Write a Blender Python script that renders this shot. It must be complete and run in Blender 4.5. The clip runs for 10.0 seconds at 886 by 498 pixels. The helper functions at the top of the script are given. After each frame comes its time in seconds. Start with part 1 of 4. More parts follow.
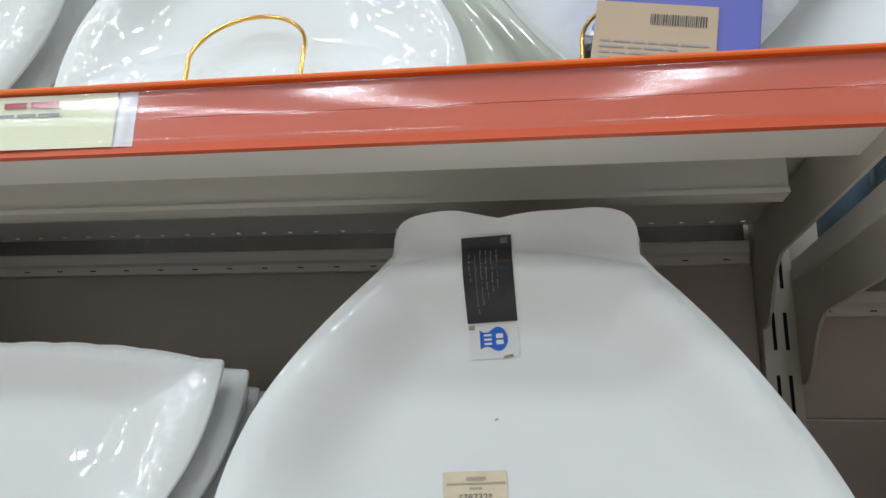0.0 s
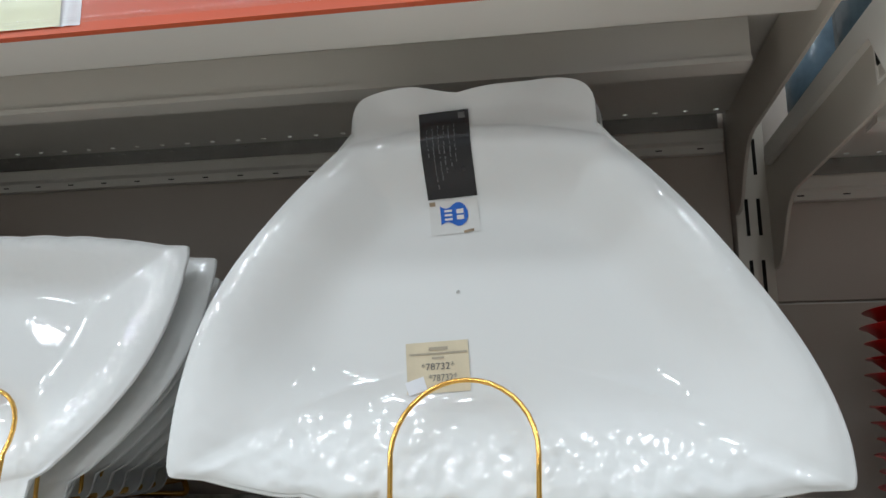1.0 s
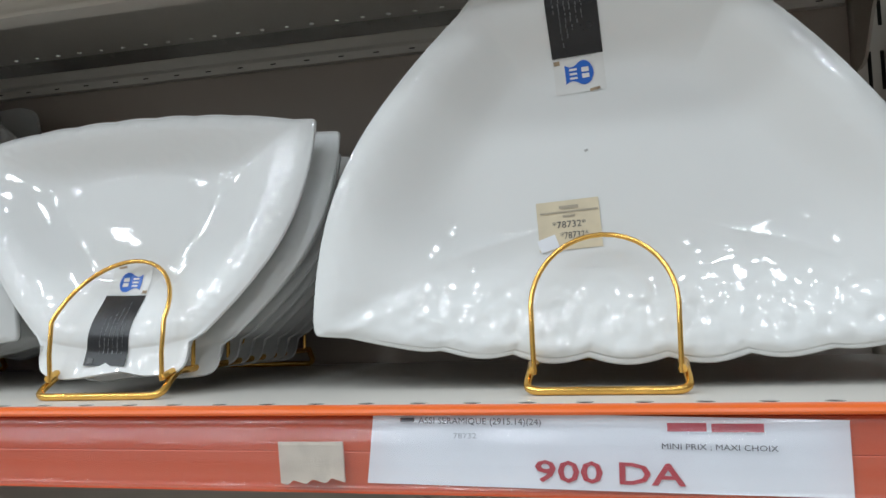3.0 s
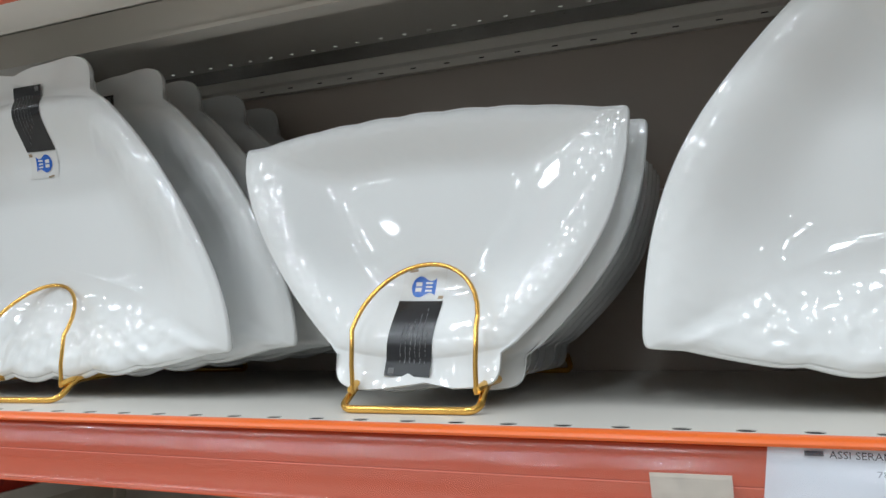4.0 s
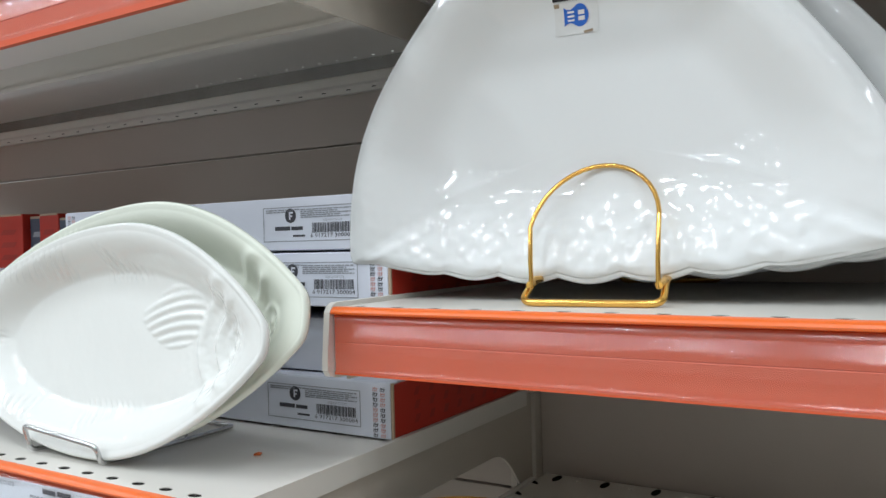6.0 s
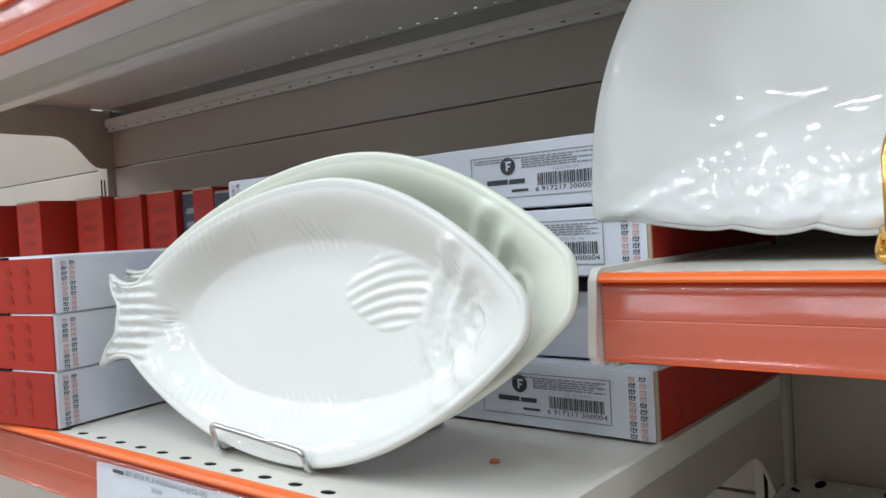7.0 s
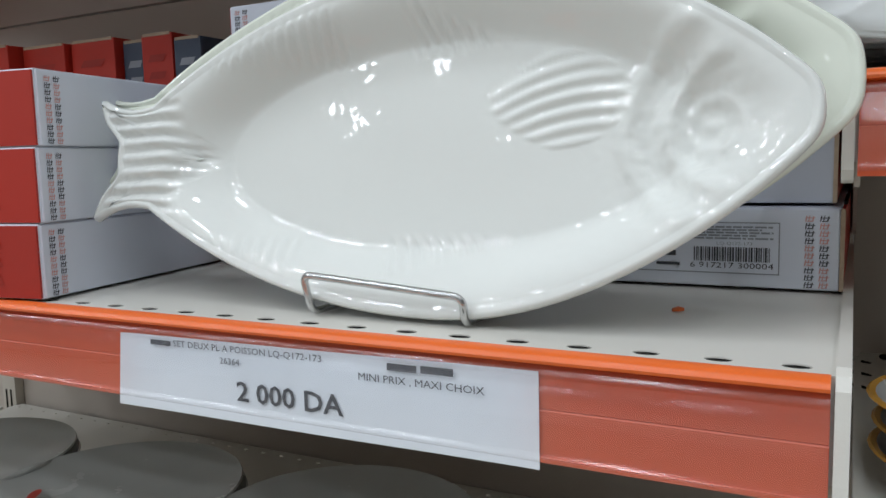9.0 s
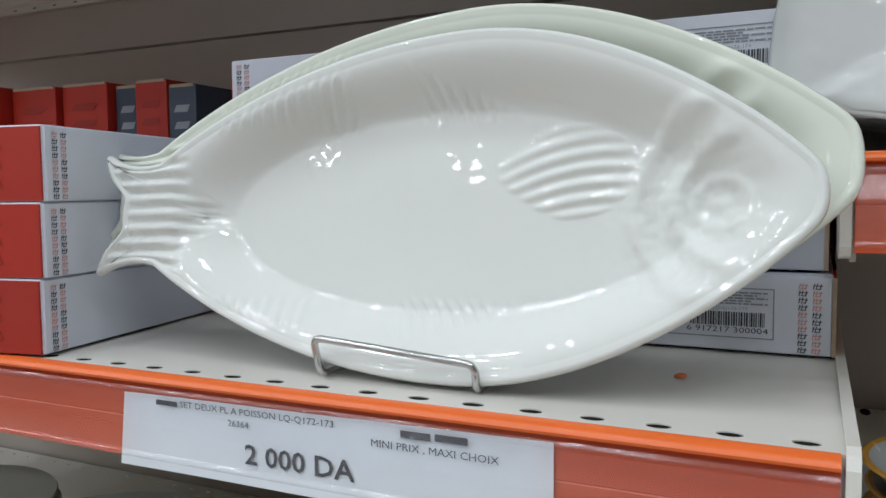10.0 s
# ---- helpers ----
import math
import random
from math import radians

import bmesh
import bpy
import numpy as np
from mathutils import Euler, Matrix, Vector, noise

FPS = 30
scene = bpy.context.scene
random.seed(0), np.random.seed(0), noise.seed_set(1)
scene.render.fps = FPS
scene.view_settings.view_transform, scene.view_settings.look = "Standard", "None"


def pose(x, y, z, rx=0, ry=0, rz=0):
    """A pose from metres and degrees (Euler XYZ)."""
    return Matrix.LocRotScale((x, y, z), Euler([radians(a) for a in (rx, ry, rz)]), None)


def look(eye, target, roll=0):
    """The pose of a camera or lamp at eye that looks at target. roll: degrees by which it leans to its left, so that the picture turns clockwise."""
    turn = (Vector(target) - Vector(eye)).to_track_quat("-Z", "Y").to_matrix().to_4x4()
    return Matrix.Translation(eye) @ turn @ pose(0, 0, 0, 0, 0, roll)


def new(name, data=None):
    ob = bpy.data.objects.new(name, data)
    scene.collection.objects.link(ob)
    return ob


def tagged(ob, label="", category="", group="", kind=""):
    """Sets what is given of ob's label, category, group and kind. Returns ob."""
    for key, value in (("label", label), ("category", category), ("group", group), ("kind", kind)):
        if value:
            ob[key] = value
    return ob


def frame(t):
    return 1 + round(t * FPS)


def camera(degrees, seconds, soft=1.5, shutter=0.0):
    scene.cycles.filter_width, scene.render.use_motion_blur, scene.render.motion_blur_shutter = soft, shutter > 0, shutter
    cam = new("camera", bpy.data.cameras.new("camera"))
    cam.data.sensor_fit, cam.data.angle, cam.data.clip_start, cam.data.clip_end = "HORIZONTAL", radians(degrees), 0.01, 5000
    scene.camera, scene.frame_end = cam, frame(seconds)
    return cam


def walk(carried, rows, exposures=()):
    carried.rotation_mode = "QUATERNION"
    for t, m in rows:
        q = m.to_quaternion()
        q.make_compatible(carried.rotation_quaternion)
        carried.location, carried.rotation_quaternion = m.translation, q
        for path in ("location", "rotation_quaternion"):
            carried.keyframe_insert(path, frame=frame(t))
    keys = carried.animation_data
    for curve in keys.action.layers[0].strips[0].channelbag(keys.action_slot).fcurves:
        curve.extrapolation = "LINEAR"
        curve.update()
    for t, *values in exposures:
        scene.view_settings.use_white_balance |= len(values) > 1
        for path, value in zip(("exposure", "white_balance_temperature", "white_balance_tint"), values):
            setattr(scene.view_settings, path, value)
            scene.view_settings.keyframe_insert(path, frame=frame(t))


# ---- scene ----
cam = camera(58.5, 10.0)
PATH = [
    (0, (0.027, -0.369, 1.309), (-0.254, 1.541, 1.832), 1.0),
    (0.5, (0.048, -0.364, 1.288), (-0.255, 1.556, 1.762), -0.3),
    (1, (0.053, -0.356, 1.268), (-0.249, 1.581, 1.664), -0.6),
    (1.5, (0.046, -0.348, 1.248), (-0.246, 1.607, 1.553), -1.1),
    (2, (0.037, -0.352, 1.248), (-0.237, 1.622, 1.414), -1.1),
    (2.2, (0.03, -0.356, 1.247), (-0.265, 1.617, 1.381), -1.3),
    (3.3, (-0.002, -0.369, 1.247), (-0.569, 1.544, 1.392), -2.2),
    (3.5, (-0.026, -0.364, 1.246), (-0.67, 1.525, 1.369), -2.3),
    (4, (-0.104, -0.358, 1.259), (-0.87, 1.484, 1.398), -1.9),
    (4.2, (-0.144, -0.375, 1.268), (-0.887, 1.476, 1.421), -1.7),
    (4.5, (-0.191, -0.37, 1.266), (-0.981, 1.46, 1.439), -0.7),
    (5, (-0.257, -0.378, 1.267), (-1.079, 1.436, 1.448), -0.8),
    (5.3, (-0.31, -0.391, 1.251), (-1.199, 1.393, 1.424), -0.7),
    (5.4, (-0.331, -0.391, 1.244), (-1.259, 1.373, 1.399), -0.2),
    (5.5, (-0.351, -0.39, 1.238), (-1.276, 1.38, 1.351), -1.5),
    (6, (-0.439, -0.382, 1.239), (-1.483, 1.324, 1.221), -1.5),
    (6.2, (-0.468, -0.383, 1.247), (-1.602, 1.263, 1.202), -1.9),
    (7.3, (-0.604, -0.325, 1.219), (-1.876, 1.218, 1.158), -2.9),
    (7.5, (-0.62, -0.324, 1.217), (-1.904, 1.208, 1.14), -2.6),
    (8, (-0.692, -0.339, 1.198), (-1.843, 1.291, 1.06), -3.6),
    (8.5, (-0.73, -0.345, 1.178), (-1.717, 1.384, 0.991), -3.0),
    (9, (-0.754, -0.353, 1.17), (-1.672, 1.409, 0.943), -1.5),
    (9.5, (-0.766, -0.365, 1.175), (-1.633, 1.423, 0.955), -0.6),
    (10, (-0.768, -0.366, 1.186), (-1.617, 1.439, 1.038), -0.5),
]
EXPOSURES = [(0, 0.34), (1, 0.26), (1.5, 0.15), (2, 0.15), (3.5, 0.24), (4, 0.26), (5, 0.30), (6, 0.40), (7.5, 0.32), (8.5, 0.0), (10, -0.06)]
walk(cam, [(t, look(eye, target, roll)) for t, eye, target, roll in PATH], EXPOSURES)

# ---------------------------------------------------------------- light
world = bpy.data.worlds.new("world")
scene.world = world
world.use_nodes = True
world.node_tree.nodes["Background"].inputs[0].default_value = (0.9, 0.95, 1.0, 1)
world.node_tree.nodes["Background"].inputs[1].default_value = 0.05
LAMP_WATTS = 3.9
CEILING_Z = 3.4


def ceiling_lamp_light(x, y):
    """One short lamp that shines down from the ceiling."""
    data = bpy.data.lights.new("lamp_light", "AREA")
    data.shape, data.size, data.size_y = "RECTANGLE", 0.10, 0.22
    data.energy, data.color = LAMP_WATTS, (0.862, 0.960, 1.045)
    ob = new("lamp_light", data)
    ob.matrix_world = pose(x, y, CEILING_Z - 0.09, 0, 0, 0)
    return ob


LAMPS = [(x, y) for x in (-5.6, -4.7, -3.8, -3.0, -2.2, -1.4, -0.6, 0.4, 1.6) for y in (-0.7, -1.4, -2.1, -2.8, -3.5)] + [(-4.2, -4.3), (-3.2, -4.7), (3.0, -4.3)]
for lx, ly in LAMPS:
    ceiling_lamp_light(lx, ly)

# ---------------------------------------------------------------- materials


def material(name, color, rough=0.5, metal=0.0, vary=0.06, scale=30.0, bump=0.0, bump_scale=200.0, coat=0.0, rand=0.0, spec=0.5):
    """A painted, glazed or metal surface with blotches, fine grain and relief at real size."""
    m = bpy.data.materials.new(name)
    m.use_nodes = True
    n, l = m.node_tree.nodes, m.node_tree.links
    b = n["Principled BSDF"]
    b.inputs["Roughness"].default_value = rough
    b.inputs["Metallic"].default_value = metal
    b.inputs["Specular IOR Level"].default_value = spec
    b.inputs["Coat Weight"].default_value = coat
    b.inputs["Coat Roughness"].default_value = 0.08
    tex = n.new("ShaderNodeTexCoord")
    big, fine = n.new("ShaderNodeTexNoise"), n.new("ShaderNodeTexNoise")
    big.inputs["Scale"].default_value, big.inputs["Detail"].default_value = scale, 5
    fine.inputs["Scale"].default_value, fine.inputs["Detail"].default_value = bump_scale, 3
    l.new(tex.outputs["Object"], big.inputs["Vector"])
    l.new(tex.outputs["Object"], fine.inputs["Vector"])
    ramp = n.new("ShaderNodeMapRange")
    ramp.inputs[1].default_value, ramp.inputs[2].default_value = 0.25, 0.75
    ramp.inputs[3].default_value, ramp.inputs[4].default_value = 1 - vary, 1 + vary
    l.new(big.outputs["Fac"], ramp.inputs[0])
    mul = n.new("ShaderNodeVectorMath")
    mul.operation = "SCALE"
    mul.inputs[0].default_value = color
    l.new(ramp.outputs[0], mul.inputs["Scale"])
    out = mul.outputs[0]
    if rand:
        info = n.new("ShaderNodeObjectInfo")
        r2 = n.new("ShaderNodeMapRange")
        r2.inputs[3].default_value, r2.inputs[4].default_value = 1 - rand, 1 + rand
        l.new(info.outputs["Random"], r2.inputs[0])
        m2 = n.new("ShaderNodeVectorMath")
        m2.operation = "SCALE"
        l.new(out, m2.inputs[0])
        l.new(r2.outputs[0], m2.inputs["Scale"])
        out = m2.outputs[0]
    l.new(out, b.inputs["Base Color"])
    r3 = n.new("ShaderNodeMapRange")
    r3.inputs[3].default_value, r3.inputs[4].default_value = rough * 0.8, min(1.0, rough * 1.25)
    l.new(big.outputs["Fac"], r3.inputs[0])
    l.new(r3.outputs[0], b.inputs["Roughness"])
    if bump:
        bp = n.new("ShaderNodeBump")
        bp.inputs["Strength"].default_value, bp.inputs["Distance"].default_value = bump, 0.001
        l.new(fine.outputs["Fac"], bp.inputs["Height"])
        l.new(bp.outputs[0], b.inputs["Normal"])
    return m


def clear_cover(name, rough, reflected_haze):
    """Thin clear plastic: see-through, with a gloss that grows at a slant."""
    m = bpy.data.materials.new(name)
    m.use_nodes = True
    n, l = m.node_tree.nodes, m.node_tree.links
    n.remove(n["Principled BSDF"])
    mix, see, gloss, fres = (n.new("ShaderNode" + k) for k in ("MixShader", "BsdfTransparent", "BsdfGlossy", "Fresnel"))
    see.inputs[0].default_value = (0.96, 0.96, 0.96, 1)
    gloss.inputs["Roughness"].default_value = rough
    fres.inputs[0].default_value = 1.75
    noise_tex = n.new("ShaderNodeTexNoise")
    noise_tex.inputs["Scale"].default_value = 25
    bp = n.new("ShaderNodeBump")
    bp.inputs["Strength"].default_value, bp.inputs["Distance"].default_value = 0.05, 0.002
    l.new(noise_tex.outputs["Fac"], bp.inputs["Height"])
    l.new(bp.outputs[0], gloss.inputs["Normal"])
    l.new(fres.outputs[0], mix.inputs[0])
    l.new(see.outputs[0], mix.inputs[1])
    l.new(gloss.outputs[0], mix.inputs[2])
    # Pale diffuse veil stands in for blurred reflections on the cover.
    haze, veil = n.new("ShaderNodeMixShader"), n.new("ShaderNodeBsdfDiffuse")
    veil.inputs[0].default_value = (0.75, 0.72, 0.74, 1)
    haze.inputs[0].default_value = reflected_haze
    l.new(mix.outputs[0], haze.inputs[1])
    l.new(veil.outputs[0], haze.inputs[2])
    l.new(haze.outputs[0], n["Material Output"].inputs[0])
    return m


def dimpled(m, scale, depth):
    """Adds hammered dimples to a glaze, as deep as the mesh's own "relief" says."""
    n, l = m.node_tree.nodes, m.node_tree.links
    tex, attr, cell = n.new("ShaderNodeTexCoord"), n.new("ShaderNodeAttribute"), n.new("ShaderNodeTexNoise")
    attr.attribute_name = "relief"
    cell.inputs["Scale"].default_value, cell.inputs["Detail"].default_value = scale, 0.0
    l.new(tex.outputs["Object"], cell.inputs["Vector"])
    weight = n.new("ShaderNodeMath")
    weight.operation = "MULTIPLY"
    l.new(cell.outputs["Fac"], weight.inputs[0])
    l.new(attr.outputs["Fac"], weight.inputs[1])
    bp = n.new("ShaderNodeBump")
    bp.inputs["Strength"].default_value, bp.inputs["Distance"].default_value = 1.0, depth
    l.new(weight.outputs[0], bp.inputs["Height"])
    old = [k for k in n if k.bl_idname == "ShaderNodeBump" and k is not bp]
    if old:
        l.new(old[0].outputs[0], bp.inputs["Normal"])
    l.new(bp.outputs[0], n["Principled BSDF"].inputs["Normal"])
    return m


PORCELAIN = dimpled(material("porcelain", (0.79, 0.80, 0.79), 0.025, vary=0.012, scale=14, bump=0.14, bump_scale=30), 112, 0.0021)
STRIP_STEEL = material("bare_steel", (0.36, 0.36, 0.35), 0.22, metal=1.0, vary=0.12, scale=25, bump=0.05, bump_scale=300)
FISH_CHINA = dimpled(material("fish_china", (0.80, 0.80, 0.765), 0.025, vary=0.012, scale=14, bump=1.0, bump_scale=26), 190, 0.0012)
CREAM_CHINA = material("cream_china", (0.78, 0.80, 0.70), 0.06, vary=0.012, scale=14, bump=0.4, bump_scale=36)
SHELF_PAINT = material("shelf_paint", (0.72, 0.685, 0.625), 0.34, vary=0.035, scale=9, bump=0.05, bump_scale=900)
# Same cream paint as the shelves, darkened to stand in for shade.
SHADED_BRACKET_PAINT = material("shaded_bracket_paint", (0.55, 0.50, 0.43), 0.36, vary=0.04, scale=9, bump=0.05, bump_scale=900)
# Cream like the shelves; taken darker and browner as shade under them.
SHADED_PANEL_PAINT = material("shaded_panel_paint", (0.49, 0.425, 0.37), 0.42, vary=0.05, scale=5, bump=0.05, bump_scale=900)
# Near-black colour standing in for the shade inside slots and holes.
HOLE_SHADE = material("hole_shade", (0.02, 0.018, 0.016), 0.8, vary=0.2, spec=0.05)
ORANGE = material("orange_plastic", (0.62, 0.098, 0.028), 0.38, vary=0.05, scale=18, bump=0.05, bump_scale=500)
ORANGE_LIP = material("orange_lip", (0.86, 0.15, 0.02), 0.3, vary=0.04)
COVER = clear_cover("clear_cover", 0.14, 0.035)
PAPER = material("white_paper", (0.80, 0.82, 0.86), 0.6, vary=0.03, scale=40, bump=0.05, bump_scale=400)
YELLOW_PAPER = material("pale_yellow_paper", (0.82, 0.83, 0.62), 0.6, vary=0.03, scale=40)
TORN_PAPER = material("torn_paper", (0.62, 0.55, 0.47), 0.85, vary=0.12, scale=120, bump=0.3, bump_scale=400)
INK = material("dark_ink", (0.05, 0.05, 0.06), 0.6, vary=0.1)
RED_INK = material("red_ink", (0.45, 0.03, 0.05), 0.6, vary=0.1)
GREY_INK = material("grey_ink", (0.30, 0.31, 0.34), 0.6, vary=0.1)
PINK_INK = material("pink_ink", (0.72, 0.36, 0.32), 0.6, vary=0.1)
GOLD = material("gold_wire", (0.80, 0.47, 0.12), 0.20, metal=1.0, vary=0.12, scale=90, bump=0.08, bump_scale=500)
STEEL = material("steel_wire", (0.55, 0.55, 0.55), 0.22, metal=1.0, vary=0.1, scale=90)
BLACK_STICKER = material("black_sticker", (0.012, 0.012, 0.014), 0.22, vary=0.15, scale=60)
CLEAR_STICKER = material("clear_sticker", (0.74, 0.74, 0.72), 0.22, vary=0.04, scale=100)
BLUE_LOGO = material("blue_print", (0.02, 0.13, 0.55), 0.25, vary=0.08)
FADED_INK = material("faded_ink", (0.44, 0.38, 0.29), 0.7, vary=0.1)
STICKER_GREY = material("sticker_print", (0.13, 0.13, 0.13), 0.5, vary=0.1)
KRAFT = material("beige_sticker", (0.70, 0.61, 0.44), 0.7, vary=0.07, scale=60, bump=0.1, bump_scale=300)
GLUE = material("brown_glue", (0.34, 0.25, 0.16), 0.6, vary=0.3, scale=300)
BOX_WHITE = material("white_card", (0.72, 0.74, 0.82), 0.42, vary=0.025, scale=20, bump=0.04, bump_scale=300)
BOX_GREY = material("grey_card", (0.50, 0.51, 0.56), 0.5, vary=0.03, scale=20)
BOX_RED = material("red_card", (0.42, 0.022, 0.010), 0.5, vary=0.06, scale=25, bump=0.05, bump_scale=300, rand=0.12)
BOX_DARKRED = material("dark_red_print", (0.34, 0.017, 0.008), 0.45, vary=0.1, scale=40)
BOX_BLUE = material("blue_grey_card", (0.06, 0.075, 0.11), 0.5, vary=0.1)
CARD_EDGE = material("card_edge", (0.42, 0.31, 0.22), 0.9, vary=0.15, scale=200)
RED_PLASTIC = material("red_plastic", (0.55, 0.012, 0.015), 0.28, vary=0.05, rand=0.08)
BLUE_BOX = material("blue_card", (0.09, 0.10, 0.42), 0.4, vary=0.05)
KRAFT_LABEL = material("kraft_label", (0.50, 0.375, 0.255), 0.7, vary=0.06)
# Cream china tinted grey-green to stand in for shade on the rear plates.
SHADED_CHINA = material("shaded_china", (0.64, 0.66, 0.57), 0.08, vary=0.02)
STONEWARE = material("stoneware", (0.44, 0.44, 0.42), 0.25, vary=0.03)
AMBER = material("amber_rim", (0.55, 0.27, 0.04), 0.25, vary=0.12)
JAR_GLASS = material("blue_grey_glass", (0.16, 0.24, 0.31), 0.12, vary=0.35, scale=60)
FROST = material("frosted_lid", (0.72, 0.76, 0.80), 0.3, vary=0.1)
PEPPER_RED = material("pepper_red", (0.42, 0.03, 0.02), 0.3, vary=0.2)
LEAF_GREEN = material("leaf_green", (0.05, 0.14, 0.04), 0.4, vary=0.2)
TOOL_BLUE = material("tool_blue", (0.02, 0.13, 0.60), 0.3, vary=0.05)
TOOL_BLACK = material("tool_black", (0.015, 0.015, 0.018), 0.4, vary=0.1)
FLOOR = material("floor_tile", (0.46, 0.42, 0.37), 0.25, vary=0.06, scale=3)
WALL = material("plain_wall", (0.84, 0.82, 0.80), 0.7, vary=0.05, scale=2)
CEIL = material("ceiling_board", (0.70, 0.70, 0.69), 0.8, vary=0.04, scale=2)
CRUMB = material("orange_crumb", (0.70, 0.16, 0.04), 0.6, vary=0.2, scale=300)

# ---------------------------------------------------------------- mesh helpers


def finish(name, bm, mat, smooth=True, angle=40):
    bmesh.ops.recalc_face_normals(bm, faces=bm.faces)
    me = bpy.data.meshes.new(name)
    bm.to_mesh(me)
    bm.free()
    if smooth:
        me.shade_smooth()
        me.set_sharp_from_angle(angle=radians(angle))
    for k in mat if isinstance(mat, (list, tuple)) else (mat,):
        me.materials.append(k)
    return me


def part(name, bm, mat, parent=None, label="", at=None, smooth=True, angle=40):
    """Links a bmesh as one mesh object under a thing or a part."""
    ob = new(name, finish(name, bm, mat, smooth, angle))
    if parent is not None:
        ob.parent = parent
    if at is not None:
        ob.matrix_basis = at
    return tagged(ob, label)


def thing(name, label, category, group="", at=None, kind=""):
    ob = new(name)
    if at is not None:
        ob.matrix_basis = at
    return tagged(ob, label, category, group, kind)


def box(bm, x0, x1, y0, y1, z0, z1, bevel=0.0):
    r = bmesh.ops.create_cube(bm, size=1)
    for v in r["verts"]:
        v.co = ((x0 + x1) / 2 + v.co.x * (x1 - x0), (y0 + y1) / 2 + v.co.y * (y1 - y0), (z0 + z1) / 2 + v.co.z * (z1 - z0))
    if bevel:
        edges = {e for v in r["verts"] for e in v.link_edges}
        bmesh.ops.bevel(bm, geom=list(edges), offset=bevel, segments=2, affect="EDGES", profile=0.6)
    return bm


def one_box(*a, **k):
    return box(bmesh.new(), *a, **k)


def prism(bm, outline, x0, x1):
    """Extrudes an outline of (y, z) points along x."""
    a = [bm.verts.new((x0, y, z)) for y, z in outline]
    b = [bm.verts.new((x1, y, z)) for y, z in outline]
    n = len(outline)
    for i in range(n):
        bm.faces.new((a[i], a[(i + 1) % n], b[(i + 1) % n], b[i]))
    bm.faces.new(a)
    bm.faces.new(b[::-1])
    return bm


def slab(bm, outline, y0, y1):
    """Extrudes an outline of (x, z) points along y."""
    a = [bm.verts.new((x, y0, z)) for x, z in outline]
    b = [bm.verts.new((x, y1, z)) for x, z in outline]
    n = len(outline)
    for i in range(n):
        bm.faces.new((a[i], a[(i + 1) % n], b[(i + 1) % n], b[i]))
    bm.faces.new(a)
    bm.faces.new(b[::-1])
    return bm


def tube(bm, points, r, sides=10, closed=False):
    """A round wire along a line of points, with rounded corners given by the points."""
    pts = [Vector(p) for p in points]
    n = len(pts)
    rings, side = [], None
    for i, p in enumerate(pts):
        a = pts[(i - 1) % n] if closed or i else p
        b = pts[(i + 1) % n] if closed or i < n - 1 else p
        d = (b - a).normalized()
        if side is None:
            side = d.orthogonal().normalized()
        side = (side - d * side.dot(d)).normalized()
        up = d.cross(side)
        rings.append([bm.verts.new(p + (side * math.cos(k * math.tau / sides) + up * math.sin(k * math.tau / sides)) * r) for k in range(sides)])
    for i in range(n if closed else n - 1):
        A, B = rings[i], rings[(i + 1) % n]
        for k in range(sides):
            bm.faces.new((A[k], A[(k + 1) % sides], B[(k + 1) % sides], B[k]))
    if not closed:
        bm.faces.new(rings[0])
        bm.faces.new(rings[-1][::-1])
    return bm


def rounded(points, radius, steps=5, closed=False):
    """A line with its corners rounded."""
    pts = [Vector(p) for p in points]
    out, n = [], len(pts)
    for i, p in enumerate(pts):
        if not closed and i in (0, n - 1):
            out.append(p)
            continue
        a, b = pts[(i - 1) % n] - p, pts[(i + 1) % n] - p
        k = min(radius, a.length * 0.48, b.length * 0.48)
        s, e = p + a.normalized() * k, p + b.normalized() * k
        for j in range(steps + 1):
            t = j / steps
            out.append(s * (1 - t) ** 2 + p * 2 * t * (1 - t) + e * t * t)
    return out


def lathe(bm, profile, segments=48, centre=(0, 0, 0)):
    """Turns a closed profile of (radius, z) points round the z axis."""
    rings = []
    for k in range(segments):
        a = k * math.tau / segments
        rings.append([bm.verts.new((centre[0] + r * math.cos(a), centre[1] + r * math.sin(a), centre[2] + z)) for r, z in profile])
    n = len(profile)
    for k in range(segments):
        A, B = rings[k], rings[(k + 1) % segments]
        for i in range(n - 1):
            bm.faces.new((A[i], A[i + 1], B[i + 1], B[i]))
    bmesh.ops.remove_doubles(bm, verts=bm.verts, dist=1e-6)
    return bm


